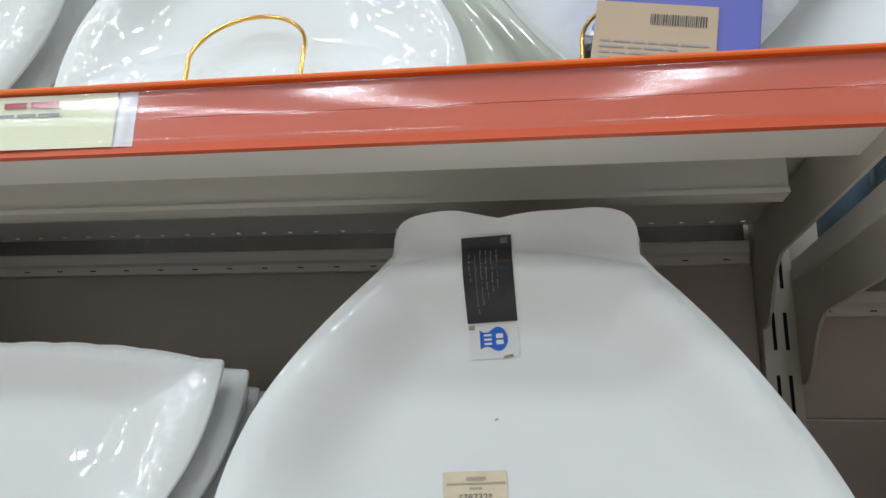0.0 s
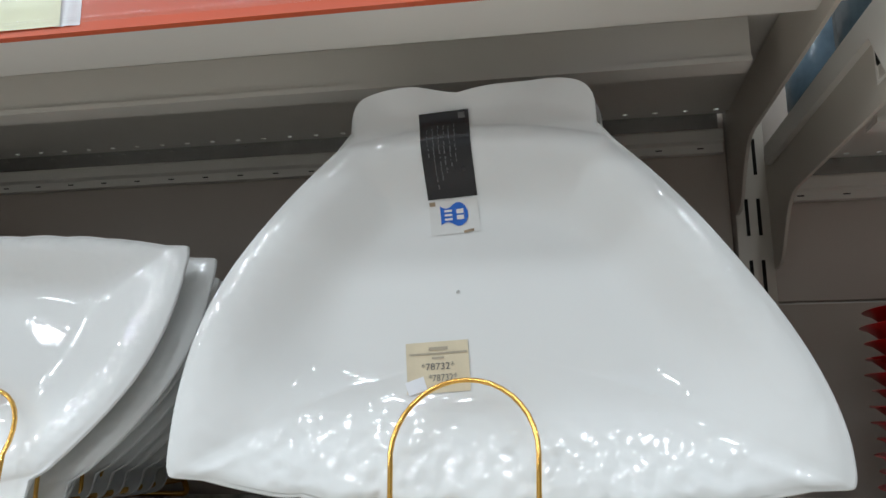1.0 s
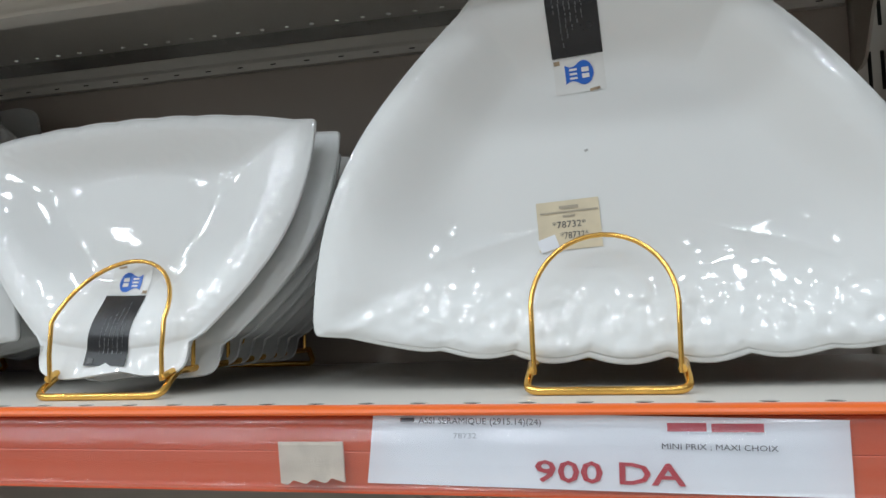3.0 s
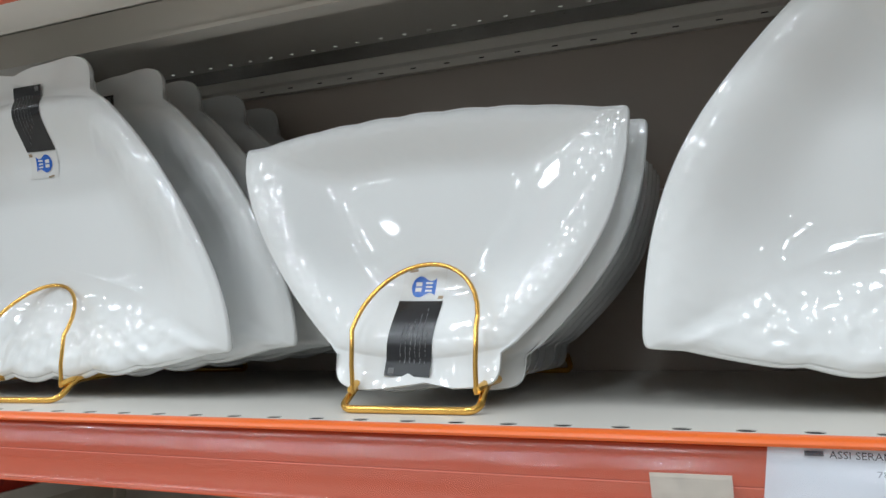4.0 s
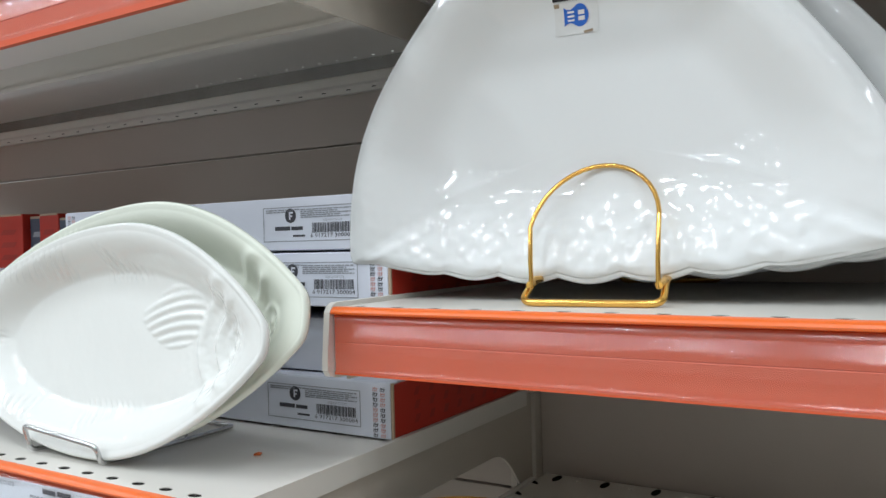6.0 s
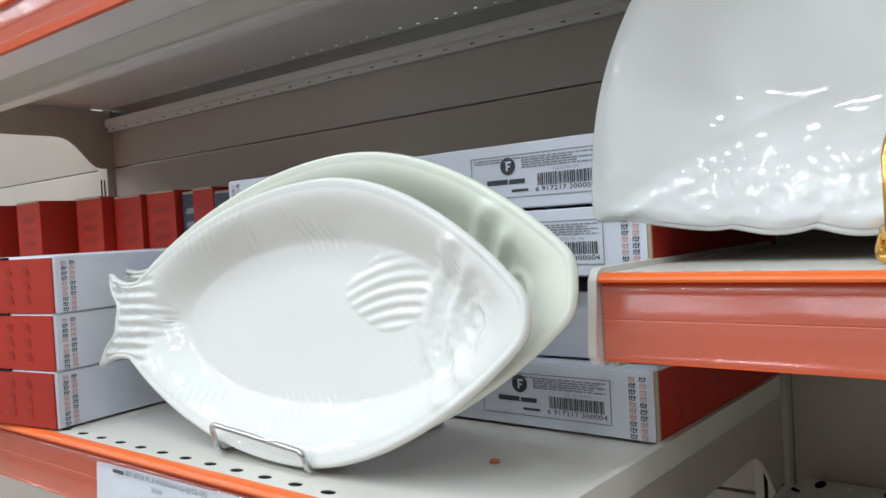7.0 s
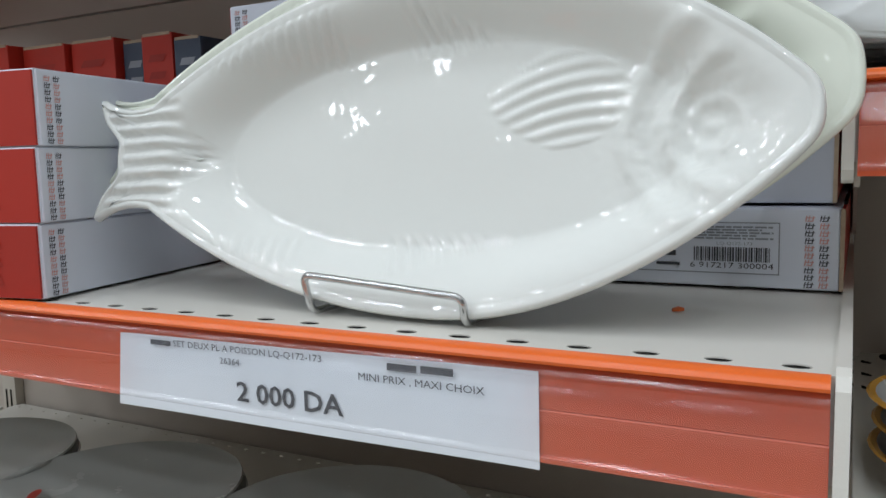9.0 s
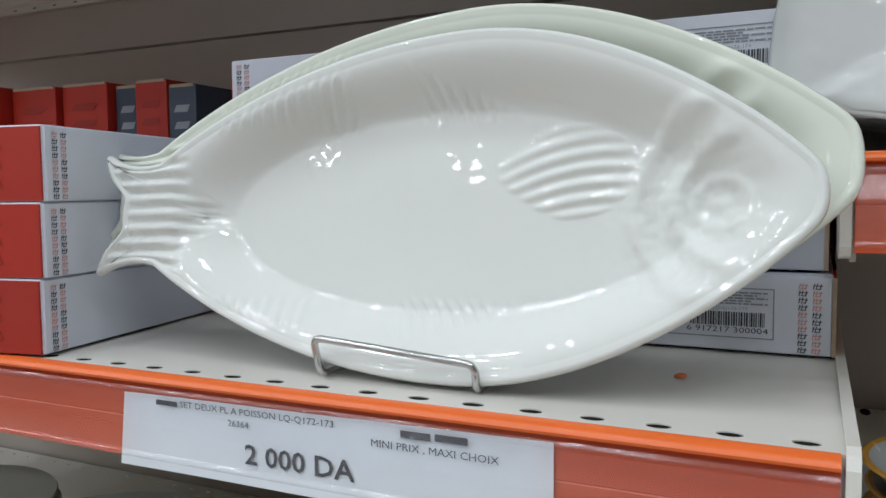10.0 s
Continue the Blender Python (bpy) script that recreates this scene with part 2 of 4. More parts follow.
def perforated(bm, x0, x1, y0, y1, z, thick, count, rx, ry, sides=12):
    """A strip of sheet with a row of oval holes right through it."""
    w = (x1 - x0) / count
    for c in range(count):
        cx, cy = x0 + (c + 0.5) * w, (y0 + y1) / 2
        outer, inner, low, lowo = [], [], [], []
        for k in range(sides):
            a = math.tau * (k + 0.5) / sides
            ca, sa = math.cos(a), math.sin(a)
            f = 1 / max(abs(ca), abs(sa))
            outer.append(bm.verts.new((cx + ca * f * w / 2, cy + sa * f * (y1 - y0) / 2, z)))
            lowo.append(bm.verts.new((cx + ca * f * w / 2, cy + sa * f * (y1 - y0) / 2, z - thick)))
            inner.append(bm.verts.new((cx + ca * rx, cy + sa * ry, z)))
            low.append(bm.verts.new((cx + ca * rx, cy + sa * ry, z - thick)))
        for k in range(sides):
            j = (k + 1) % sides
            bm.faces.new((outer[k], outer[j], inner[j], inner[k]))
            bm.faces.new((inner[k], inner[j], low[j], low[k]))
            bm.faces.new((low[k], low[j], lowo[j], lowo[k]))
    return bm


def lettering(text, size, mat, parent, at, width=None, align="LEFT", label="printed lettering"):
    """Printed words as a flat mesh, lying in the xz plane and facing -y."""
    cu = bpy.data.curves.new("lettering", "FONT")
    cu.body, cu.size, cu.align_x, cu.align_y, cu.resolution_u = text, size, align, "CENTER", 2
    cu.offset = size * 0.016 if size > 0.01 else 0.0
    tmp = bpy.data.objects.new("lettering", cu)
    me = bpy.data.meshes.new_from_object(tmp)
    bpy.data.objects.remove(tmp)
    xs = [v.co.x for v in me.vertices]
    k = width / (max(xs) - min(xs)) if width and xs else 1.0
    for v in me.vertices:
        v.co = (v.co.x * k, 0, v.co.y)
    me.materials.clear()
    me.materials.append(mat)
    ob = new("lettering", me)
    ob.parent = parent
    ob.matrix_basis = at
    return tagged(ob, label)


def bars(bm, rows, y=0.0):
    """Flat printed bars: (x0, x1, z0, z1) each, facing -y."""
    for x0, x1, z0, z1 in rows:
        bm.faces.new([bm.verts.new(p) for p in ((x0, y, z0), (x1, y, z0), (x1, y, z1), (x0, y, z1))])
    return bm


def text_bars(x0, x1, z0, z1, lines, seed, fill=0.62):
    """Rows of word-like bars in a field."""
    rng, out = random.Random(seed), []
    h = (z1 - z0) / lines
    for i in range(lines):
        x, zc = x0, z1 - (i + 0.5) * h
        end = x1 - rng.random() * 0.35 * (x1 - x0) * (i % 2)
        while x < end:
            w = min(rng.uniform(1.2, 4.5) * h, end - x)
            out.append((x, x + w, zc - h * fill / 2, zc + h * fill / 2))
            x += w + h * 0.5
    return out


def disc(bm, cx, cz, r, y=0.0, n=20, rx=None):
    bm.faces.new([bm.verts.new((cx + (rx or r) * math.cos(a * math.tau / n), y, cz + r * math.sin(a * math.tau / n))) for a in range(n)])
    return bm


# ---------------------------------------------------------------- the shop that closes the place
def plain(name, label, category, *dims, mat=WALL):
    ob = new(name, finish(name, one_box(*dims), mat, False))
    return tagged(ob, label, category, kind="structure")


plain("floor", "pale speckled shop floor", "floor", -9, 7, -5.6, 1.2, -0.1, 0, mat=FLOOR)
plain("ceiling", "white boarded shop ceiling", "ceiling", -9, 7, -5.6, 1.2, CEILING_Z, CEILING_Z + 0.1, mat=CEIL)
# Unseen wall added to close the room and bounce light onto the shelving.
plain("wall_south", "unseen plain pale wall across the shop", "wall", -9, 7, -5.7, -5.6, 0, CEILING_Z)
plain("wall_north", "plain pale wall behind the shelving", "wall", -9, 7, 0.9, 1.0, 0, CEILING_Z)
plain("wall_west", "plain pale shop end wall", "wall", -9.1, -9, -5.6, 1.2, 0, CEILING_Z)
plain("wall_east", "plain pale shop end wall", "wall", 7, 7.1, -5.6, 1.2, 0, CEILING_Z)
for lx, ly in LAMPS:
    fit_ob = thing("ceiling_lamp", "white box-shaped lamp housing fixed under the ceiling", "lamp", "lamps under the ceiling", pose(lx, ly, CEILING_Z))
    part("housing", one_box(-0.075, 0.075, -0.16, 0.16, -0.075, 0, bevel=0.008), CEIL, fit_ob)

# ---------------------------------------------------------------- shelving
BACK = 0.30
LEFT, MID, RIGHT, FAR = -1.745, -0.767, 0.203, 1.203


def upright(x):
    ob = thing("shelving_upright", "cream painted steel upright with rows of slots", "upright", "uprights of the shelving", pose(x, 0, 0), "structure")
    part("post", one_box(-0.0135, 0.0135, BACK - 0.012, BACK + 0.03, 0, 2.2, bevel=0.002), SHADED_BRACKET_PAINT, ob)
    for k in range(26):
        z = 0.70 + k * 0.05
        for sx in (-0.0046, 0.0046):
            part("slot", one_box(sx - 0.0013, sx + 0.0013, BACK - 0.0128, BACK - 0.0118, z, z + 0.03), HOLE_SHADE, ob)
    return ob


for ux in (LEFT, MID, RIGHT, FAR):
    upright(ux)


def back_wall(x0, x1, seams):
    ob = thing("back_panel_wall", "cream steel back panels, coloured darker as shade", "back panel", "back panels", kind="structure")
    zs = [0.0] + list(seams) + [2.2]
    for a, b in zip(zs, zs[1:]):
        part("panel", one_box(x0 + 0.0142, x1 - 0.0142, BACK, BACK + 0.012, a + 0.0012, b - 0.0012, bevel=0.001), SHADED_PANEL_PAINT, ob)
    return ob


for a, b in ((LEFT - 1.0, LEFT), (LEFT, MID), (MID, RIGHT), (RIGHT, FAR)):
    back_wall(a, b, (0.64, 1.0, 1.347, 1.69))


def bracket_mesh(depth, drop):
    """A pressed steel side bracket that deepens towards the upright, with a lifting hole near its tip."""
    bm = bmesh.new()
    bend = [(depth - 0.088, 0.0), (depth - 0.078, 0.03), (depth - 0.068, 0.13), (depth - 0.058, 0.31), (depth - 0.048, 0.55), (depth - 0.040, 0.76), (depth - 0.032, 0.92), (depth - 0.024, 1.0), (depth, 1.0)]
    out = [(0.012, -0.004), (0.012, -0.046)] + [(y, -0.046 - drop * q) for y, q in bend] + [(depth, -0.004)]
    prism(bm, out, -0.0012, 0.0012)
    return bm


def price_rail(parent, x0, x1, y, z):
    """Orange price rail: lip, ribbed back and a clear cover bowed in front of it."""
    rail = part("price_rail", prism(bmesh.new(), [(y, z - 0.0395), (y, z - 0.022), (y + 0.0004, z - 0.0215), (y, z - 0.021), (y, z - 0.005), (y + 0.0005, z - 0.0042), (y + 0.003, z - 0.0042), (y + 0.003, z - 0.0395)], x0, x1), ORANGE, parent, "orange plastic price rail", smooth=False)
    top = prism(bmesh.new(), [(y + 0.003, z - 0.0042), (y - 0.0010, z - 0.0042), (y - 0.0036, z - 0.0036), (y - 0.0040, z - 0.0024), (y - 0.0034, z - 0.0012), (y - 0.001, z + 0.0004), (y + 0.003, z + 0.0006)], x0, x1)
    part("upper_lip", top, ORANGE_LIP, rail, "bright orange upper lip")
    bottom = prism(bmesh.new(), [(y - 0.0008, z - 0.0412), (y - 0.0008, z - 0.0392), (y + 0.004, z - 0.0392), (y + 0.004, z - 0.0412)], x0, x1)
    part("lower_lip", bottom, ORANGE, rail, "orange lower edge")
    cov = bmesh.new()
    prof = [(y - 0.0030 - 0.0013 * math.sin(math.pi * k / 8), z - 0.0056 - 0.0034 * k / 8) for k in range(9)]
    prof += [(y - 0.0031 - 0.0026 * math.sin(math.pi * k / 12) - 0.0030 * k / 12, z - 0.0095 - 0.0255 * k / 12) for k in range(13)]
    prof += [(y - 0.0061 - 0.0015 * math.sin(math.pi * k / 8), z - 0.0355 - 0.0034 * k / 8) for k in range(9)]
    A = [cov.verts.new((x0, *p)) for p in prof]
    B = [cov.verts.new((x1, *p)) for p in prof]
    for i in range(len(prof) - 1):
        cov.faces.new((A[i], A[i + 1], B[i + 1], B[i]))
    c = part("cover", cov, COVER, rail, "clear glossy plastic cover")
    c.visible_shadow = False
    return rail


def shelf(x0, x1, front, z, holes, hole_rx, hole_ry, label, back=BACK, caps=True):
    ob = thing("store_shelf", label, "shelf", "shelves of the shelving")
    deck = bmesh.new()
    yh = front + 0.009 + hole_ry
    perforated(deck, x0 + 0.004, x1 - 0.004, yh - hole_ry * 1.5 - 0.001, yh + hole_ry * 1.5 + 0.001, z, 0.0005, holes, hole_rx, hole_ry)
    box(deck, x0 + 0.004, x1 - 0.004, yh + hole_ry * 1.5 + 0.001, back - 0.026, z - 0.0015, z)
    perforated(deck, x0 + 0.004, x1 - 0.004, back - 0.026, back - 0.004, z, 0.0015, round((x1 - x0) / 0.0246), 0.0024, 0.0015)
    prism(deck, [(front + 0.004, z), (yh - hole_ry * 1.5 - 0.001, z), (yh - hole_ry * 1.5 - 0.001, z - 0.0015), (front + 0.0055, z - 0.0015), (front + 0.0055, z - 0.034), (front + 0.0535, z - 0.034), (front + 0.0535, z - 0.0016), (front + 0.055, z - 0.0016), (front + 0.055, z - 0.0355), (front + 0.004, z - 0.0355)], x0 + 0.004, x1 - 0.004)
    part("deck", deck, SHELF_PAINT, ob, smooth=False)
    # Added dark sheet: painted shade below the holes, not a shelf part.
    part("shade_sheet", one_box(x0 + 0.010, x1 - 0.010, yh - hole_ry - 0.004, yh + hole_ry + 0.016, z - 0.0022, z - 0.0007), HOLE_SHADE, ob, "dark sheet added as shade under the holes", smooth=False)
    fy = front + 0.119
    stiff = prism(bmesh.new(), [(fy, z - 0.0040), (fy, z - 0.0300), (fy - 0.0025, z - 0.0308), (fy - 0.0025, z - 0.0345), (fy + 0.016, z - 0.0345), (fy + 0.016, z - 0.0325), (fy + 0.0018, z - 0.0325), (fy + 0.0018, z - 0.0040)], x0 + 0.026, x1 - 0.026)
    part("stiffener", stiff, SHELF_PAINT, ob, "pressed steel stiffening channel", smooth=False)
    part("rear_strip", one_box(x0 + 0.014, x1 - 0.014, back - 0.0062, back - 0.003, z - 0.0165, z - 0.0017), STRIP_STEEL, ob, "bare grey steel strip", smooth=False)
    rail = prism(bmesh.new(), [(back - 0.0062, z - 0.0160), (back - 0.0125, z - 0.0172), (back - 0.0140, z - 0.0190), (back - 0.0140, z - 0.0275), (back - 0.0095, z - 0.0295), (back - 0.0095, z - 0.0365), (back - 0.002, z - 0.0365), (back - 0.002, z - 0.0160)], x0 + 0.012, x1 - 0.012)
    rr = part("back_rail", rail, SHELF_PAINT, ob, "folded rear flange with small slots", smooth=False)
    slot_mesh = finish("slot", one_box(-0.0026, 0.0026, back - 0.0098, back - 0.0092, z - 0.0333, z - 0.0323), HOLE_SHADE, False)
    for k in range(28):
        hole_ob = new("slot", slot_mesh)
        hole_ob.parent = rr
        hole_ob.matrix_basis = pose(x0 + 0.03 + k * (x1 - x0 - 0.06) / 27, 0, 0)
    for bx in (x0 + 0.006, x1 - 0.006):
        part("bracket", bracket_mesh(back - front, 0.045), SHADED_BRACKET_PAINT, ob, at=pose(bx, front, z), smooth=False)
        # Dark block in place of a cut hole, shade put into its colour.
        hole = one_box(bx - 0.0018, bx + 0.0018, front + 0.040, front + 0.056, z - 0.026, z - 0.016, bevel=0.0012)
        part("lifting_hole", hole, HOLE_SHADE, ob, "dark lifting hole in the bracket")
    price_rail(ob, x0 + 0.006, x1 - 0.006, front, z)
    for cx in (x0 + 0.0025, x1 - 0.0025):
        nose = [(front + 0.004, z - 0.0440), (front - 0.0030, z - 0.0425), (front - 0.0062, z - 0.0385), (front - 0.0058, z - 0.0320), (front - 0.0030, z - 0.0030), (front - 0.0005, z + 0.0012), (front + 0.0040, z + 0.0030), (back - 0.030, z + 0.0030), (back - 0.030, z - 0.012), (front + 0.050, z - 0.012), (front + 0.030, z - 0.0440)]
        part("end_cap", prism(bmesh.new(), nose, cx - 0.0022, cx + 0.0022), SHELF_PAINT, ob, "raised white shelf end", smooth=False)
    return ob


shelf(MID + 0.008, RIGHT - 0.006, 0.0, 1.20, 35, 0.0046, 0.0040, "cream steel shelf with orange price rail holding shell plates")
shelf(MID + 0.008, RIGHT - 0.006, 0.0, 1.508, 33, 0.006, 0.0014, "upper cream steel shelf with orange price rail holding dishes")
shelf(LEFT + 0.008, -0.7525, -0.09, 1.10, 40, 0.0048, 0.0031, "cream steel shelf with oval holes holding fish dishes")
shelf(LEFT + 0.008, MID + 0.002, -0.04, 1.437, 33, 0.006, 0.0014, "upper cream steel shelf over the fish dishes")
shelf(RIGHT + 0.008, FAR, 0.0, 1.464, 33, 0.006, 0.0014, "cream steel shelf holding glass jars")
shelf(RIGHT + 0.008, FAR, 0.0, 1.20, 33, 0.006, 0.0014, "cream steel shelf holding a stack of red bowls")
# Unseen front of the deck extended to bounce light onto the back panel.
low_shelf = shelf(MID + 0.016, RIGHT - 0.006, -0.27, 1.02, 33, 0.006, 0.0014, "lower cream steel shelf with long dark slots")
for k in range(21):
    slot = bmesh.new()
    lathe(slot, [(0, 0), (0.0035, 0), (0.0035, 0.0004), (0, 0.0004)], 12)
    for v in slot.verts:
        v.co.y *= 2.6 - 40 * abs(v.co.x)
    part("slot", slot, HOLE_SHADE, low_shelf, at=pose(-0.731 + 0.0455 * k, 0.284, 1.0202))
for k in range(3):
    slot = bmesh.new()
    lathe(slot, [(0, 0), (0.0025, 0), (0.0025, 0.0004), (0, 0.0004)], 12)
    for v in slot.verts:
        v.co.y *= 3.6
    part("slot", slot, HOLE_SHADE, low_shelf, at=pose(-0.747, 0.266 - 0.034 * k, 1.0202, 0, 0, 55))
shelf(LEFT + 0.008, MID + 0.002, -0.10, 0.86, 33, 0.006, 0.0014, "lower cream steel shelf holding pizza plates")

# ---------------------------------------------------------------- shell plates
NB = 240


def shell_outline(wave=1.0, depth_low=1.0):
    """The scalloped fan outline, its inner ring and the lobed handle, for a plate 0.36 m wide."""
    ring, ext, low = [], [], []
    nb = NB
    for i in range(nb + 1):
        u = -0.18 + 0.36 * i / nb
        k = abs(u) / 0.18
        s = 1 - abs(math.cos(math.pi * u / 0.041))
        v = 0.0195 * k ** 2.4 + 0.0040 * wave * s * max(0.0, 1 - (k / 0.66) ** 5) - 0.004 * max(0, k - 0.88) / 0.12
        ring.append((u, v)), ext.append((u, v)), low.append(depth_low * (1 - 0.25 * k ** 3))
    for i in range(1, 33):
        v = 0.013 + (0.207 - 0.013) * i / 33
        u = 0.18 * (1 - ((v - 0.012) / 0.255) ** 2)
        ring.append((u, v)), ext.append((u, v)), low.append(0.75 * depth_low * max(0.0, 1 - i / 17) ** 2)
    for i in range(41):
        s = 1 - 2 * i / 40
        u = 0.0765 * s
        ring.append((u, 0.207 + 0.010 * (1 - s * s)))
        c = abs(s) ** 0.85
        hu = 0.0705 * math.copysign(math.sin(math.pi / 2 * c), s)
        far = hu + 0.010
        hv = 0.2105 + 0.0225 * max(0.0, 1 - abs(s) ** 3.4) ** 0.55 + (0.0068 if far > 0 else 0.0050) * min(1.0, abs(far) / (0.052 if far > 0 else 0.024)) ** 0.75 * max(0.0, 1 - abs(s) ** 4)
        ext.append((hu, hv)), low.append(0.0)
    for i in range(32, 0, -1):
        v = 0.013 + (0.207 - 0.013) * i / 33
        u = -0.18 * (1 - ((v - 0.012) / 0.255) ** 2)
        ring.append((u, v)), ext.append((u, v)), low.append(0.75 * depth_low * max(0.0, 1 - i / 17) ** 2)
    # the plate leans to one side towards its handle
    def lean(p):
        q = min(1.0, max(0.0, (p[1] - 0.025) / 0.12))
        return p[0] - 0.0095 * q * q * (3 - 2 * q), p[1]
    return [lean(p) for p in ring], [lean(p) for p in ext], low


def round_tips(ring, ext):
    """The two pointed ends are well rounded."""
    for corner in (0, NB):
        for turn_count in range(5):
            old = list(ring)
            for k in range(corner - 5, corner + 4):
                n_ring = len(ring)
                (a, b), (c, d) = old[(k - 1) % n_ring], old[(k + 1) % n_ring]
                ring[k % n_ring] = ext[k % n_ring] = ((old[k % n_ring][0] + (a + c) / 2) / 2, (old[k % n_ring][1] + (b + d) / 2) / 2)


RING, EXT, LOW = shell_outline()
round_tips(RING, EXT)
RING2, EXT2, LOW2 = shell_outline(0.35, 0.2)
round_tips(RING2, EXT2)
CU, CV, FLAT, DEEP = 0.0, 0.088, 0.57, 0.022
ANGLES = [math.atan2(v - CV, u - CU) for u, v in RING]
RADII = [math.hypot(u - CU, v - CV) for u, v in RING]


def shell_depth(r, u_edge, low, u=0.0, v=0.0, calm=1.0):
    """How far the glazed face lies behind the rim; the scalloped side is fluted and dimpled."""
    flat = FLAT - 0.42 * low if calm > 0.5 else 0.42
    if r <= flat:
        return DEEP
    x = (r - flat) / (1 - flat)
    lip = 0.86 + 0.06 * low
    if x < lip:
        q = x / lip
        d = DEEP * (0.5 + 0.5 * math.cos(math.pi * q ** 1.15)) * (1 - low) + (DEEP - (DEEP - 0.0075) * (q * q * 1.4 if q < 0.35 else 0.98 * q - 0.1715 if q < 0.8 else 0.6125 + (q - 0.8) * 0.9 - (q - 0.8) ** 2) / 0.7525) * low
    else:
        d = 0.0024 * ((x - lip) / (1 - lip)) ** 2 + 0.0075 * low
    flute = 0.0013 * calm * abs(math.cos(math.pi * u_edge / 0.041)) ** 6 * max(0.0, (x - 0.35) / 0.65) ** 1.5 * low
    sway = 0.0006 * noise.noise(Vector((u * 70, v * 60, 8.1))) * min(1.0, max(0.15, low * calm)) * min(1, x * 2)
    return d - flute + sway


def shell_at(u, v, calm=1.0):
    """The depth of the face at a point of the plate."""
    a, r = math.atan2(v - CV, u - CU), math.hypot(u - CU, v - CV)
    k = min(range(len(ANGLES)), key=lambda i: abs((ANGLES[i] - a + math.pi) % math.tau - math.pi))
    q = r / RADII[k]
    if q > 1:
        return 0.0018 - 0.005 * min(1.0, (q - 1) * 4)
    return shell_depth(q, RING[k][0], LOW[k], u, v, calm)


def shell_mesh(name, mat, ring=RING, ext=EXT, lows=LOW, calm=1.0):
    bm = bmesh.new()
    n = len(ring)
    relief = bm.verts.layers.float.new("relief")
    round_ring = [Vector(p) for p in ring]
    for turn_count in range(260):
        old = list(round_ring)
        round_ring = [old[k] * 0.5 + (old[k - 1] + old[(k + 1) % n]) * 0.25 if k < NB + 28 or k > n - 28 else old[k] for k in range(n)]

    def inner(i, r):
        w = min(1.0, max(0.0, (r - 0.45) / 0.5))
        p = round_ring[i].lerp(Vector(ring[i]), w * w * (3 - 2 * w))
        return CU + (p.x - CU) * r, CV + (p.y - CV) * r
    steps = [0.2, 0.33] + [0.38 + 0.0145 * i for i in range(41)] + [0.975, 0.99]
    rows = []
    for r in steps:
        row = []
        for i, (u, v) in enumerate(ring):
            pu, pv = inner(i, r)
            vert = bm.verts.new((pu, shell_depth(r, u, lows[i], pu, pv, calm), pv))
            # the scalloped side is hammered all over, the side walls only lightly
            hammered = min(1.0, max(0.0, (0.052 - pv) / 0.022)) * min(1.0, max(0.0, (0.150 - abs(pu)) / 0.03))
            wall = 0.30 * min(1.0, max(0.0, (r - 0.74) / 0.12)) * min(1.0, max(0.0, (1 - r) / 0.03))
            vert[relief] = max(hammered * calm, wall)
            row.append(vert)
        rows.append(row)
    rows.append([bm.verts.new((u, 0.0024 + 0.0075 * lows[i], v)) for i, (u, v) in enumerate(ring)])
    mid, edge, turn, backe = [], [], [], []
    for i, ((u, v), (e, f)) in enumerate(zip(ring, ext)):
        h = math.hypot(e - u, f - v)
        a = math.atan2(v - CV, u - CU)
        ou, ov = math.cos(a), math.sin(a)
        lobe = 0.0012 * math.cos(e * 130) if h > 0.002 else -0.0075 * lows[i]
        mid.append(bm.verts.new(((u + e) / 2 + ou * 0.0009, (0.0026 if h < 0.002 else 0.0008) - lobe, (v + f) / 2 + ov * 0.0009)))
        edge.append(bm.verts.new((e + ou * 0.0022, 0.0033 - (0.006 if h > 0.002 else 0) - lobe, f + ov * 0.0022)))
        turn.append(bm.verts.new((e + ou * 0.0030, 0.0052 - (0.006 if h > 0.002 else 0) - lobe, f + ov * 0.0030)))
        backe.append(bm.verts.new((e + ou * 0.0015, 0.0078 - (0.006 if h > 0.002 else -0.0075 * lows[i]), f + ov * 0.0015)))
    rows += [mid, edge, turn, backe]
    for r in (0.985, 0.9, 0.8, 0.7, 0.6):
        rows.append([bm.verts.new((inner(i, r)[0], shell_depth(r, u, lows[i], 0.0, 0.0, calm) + 0.0058, inner(i, r)[1])) for i, (u, v) in enumerate(ring)])
    foot = [bm.verts.new((inner(i, 0.57)[0], DEEP + 0.010, inner(i, 0.57)[1])) for i in range(n)]
    inner = [bm.verts.new((inner(i, 0.53)[0], DEEP + 0.006, inner(i, 0.53)[1])) for i in range(n)]
    rows += [foot, inner]
    c0, c1 = bm.verts.new((CU, DEEP, CV)), bm.verts.new((CU, DEEP + 0.006, CV))
    for A, B in zip(rows, rows[1:]):
        for i in range(n):
            j = (i + 1) % n
            if A[i].co == A[j].co and B[i].co == B[j].co:
                continue
            bm.faces.new((A[i], A[j], B[j], B[i]))
    for i in range(n):
        j = (i + 1) % n
        bm.faces.new((c0, rows[0][j], rows[0][i]))
        bm.faces.new((c1, rows[-1][i], rows[-1][j]))
    bmesh.ops.remove_doubles(bm, verts=bm.verts, dist=1e-5)
    return finish(name, bm, mat, True, 75)


SHELL = shell_mesh("shell_plate", PORCELAIN)
SMALL_SHELL = shell_mesh("small_shell_plate", PORCELAIN, RING2, EXT2, LOW2, 0.22)
SHADED_SHELL = SHELL.copy()
SHADED_SHELL.materials[0] = SHADED_CHINA


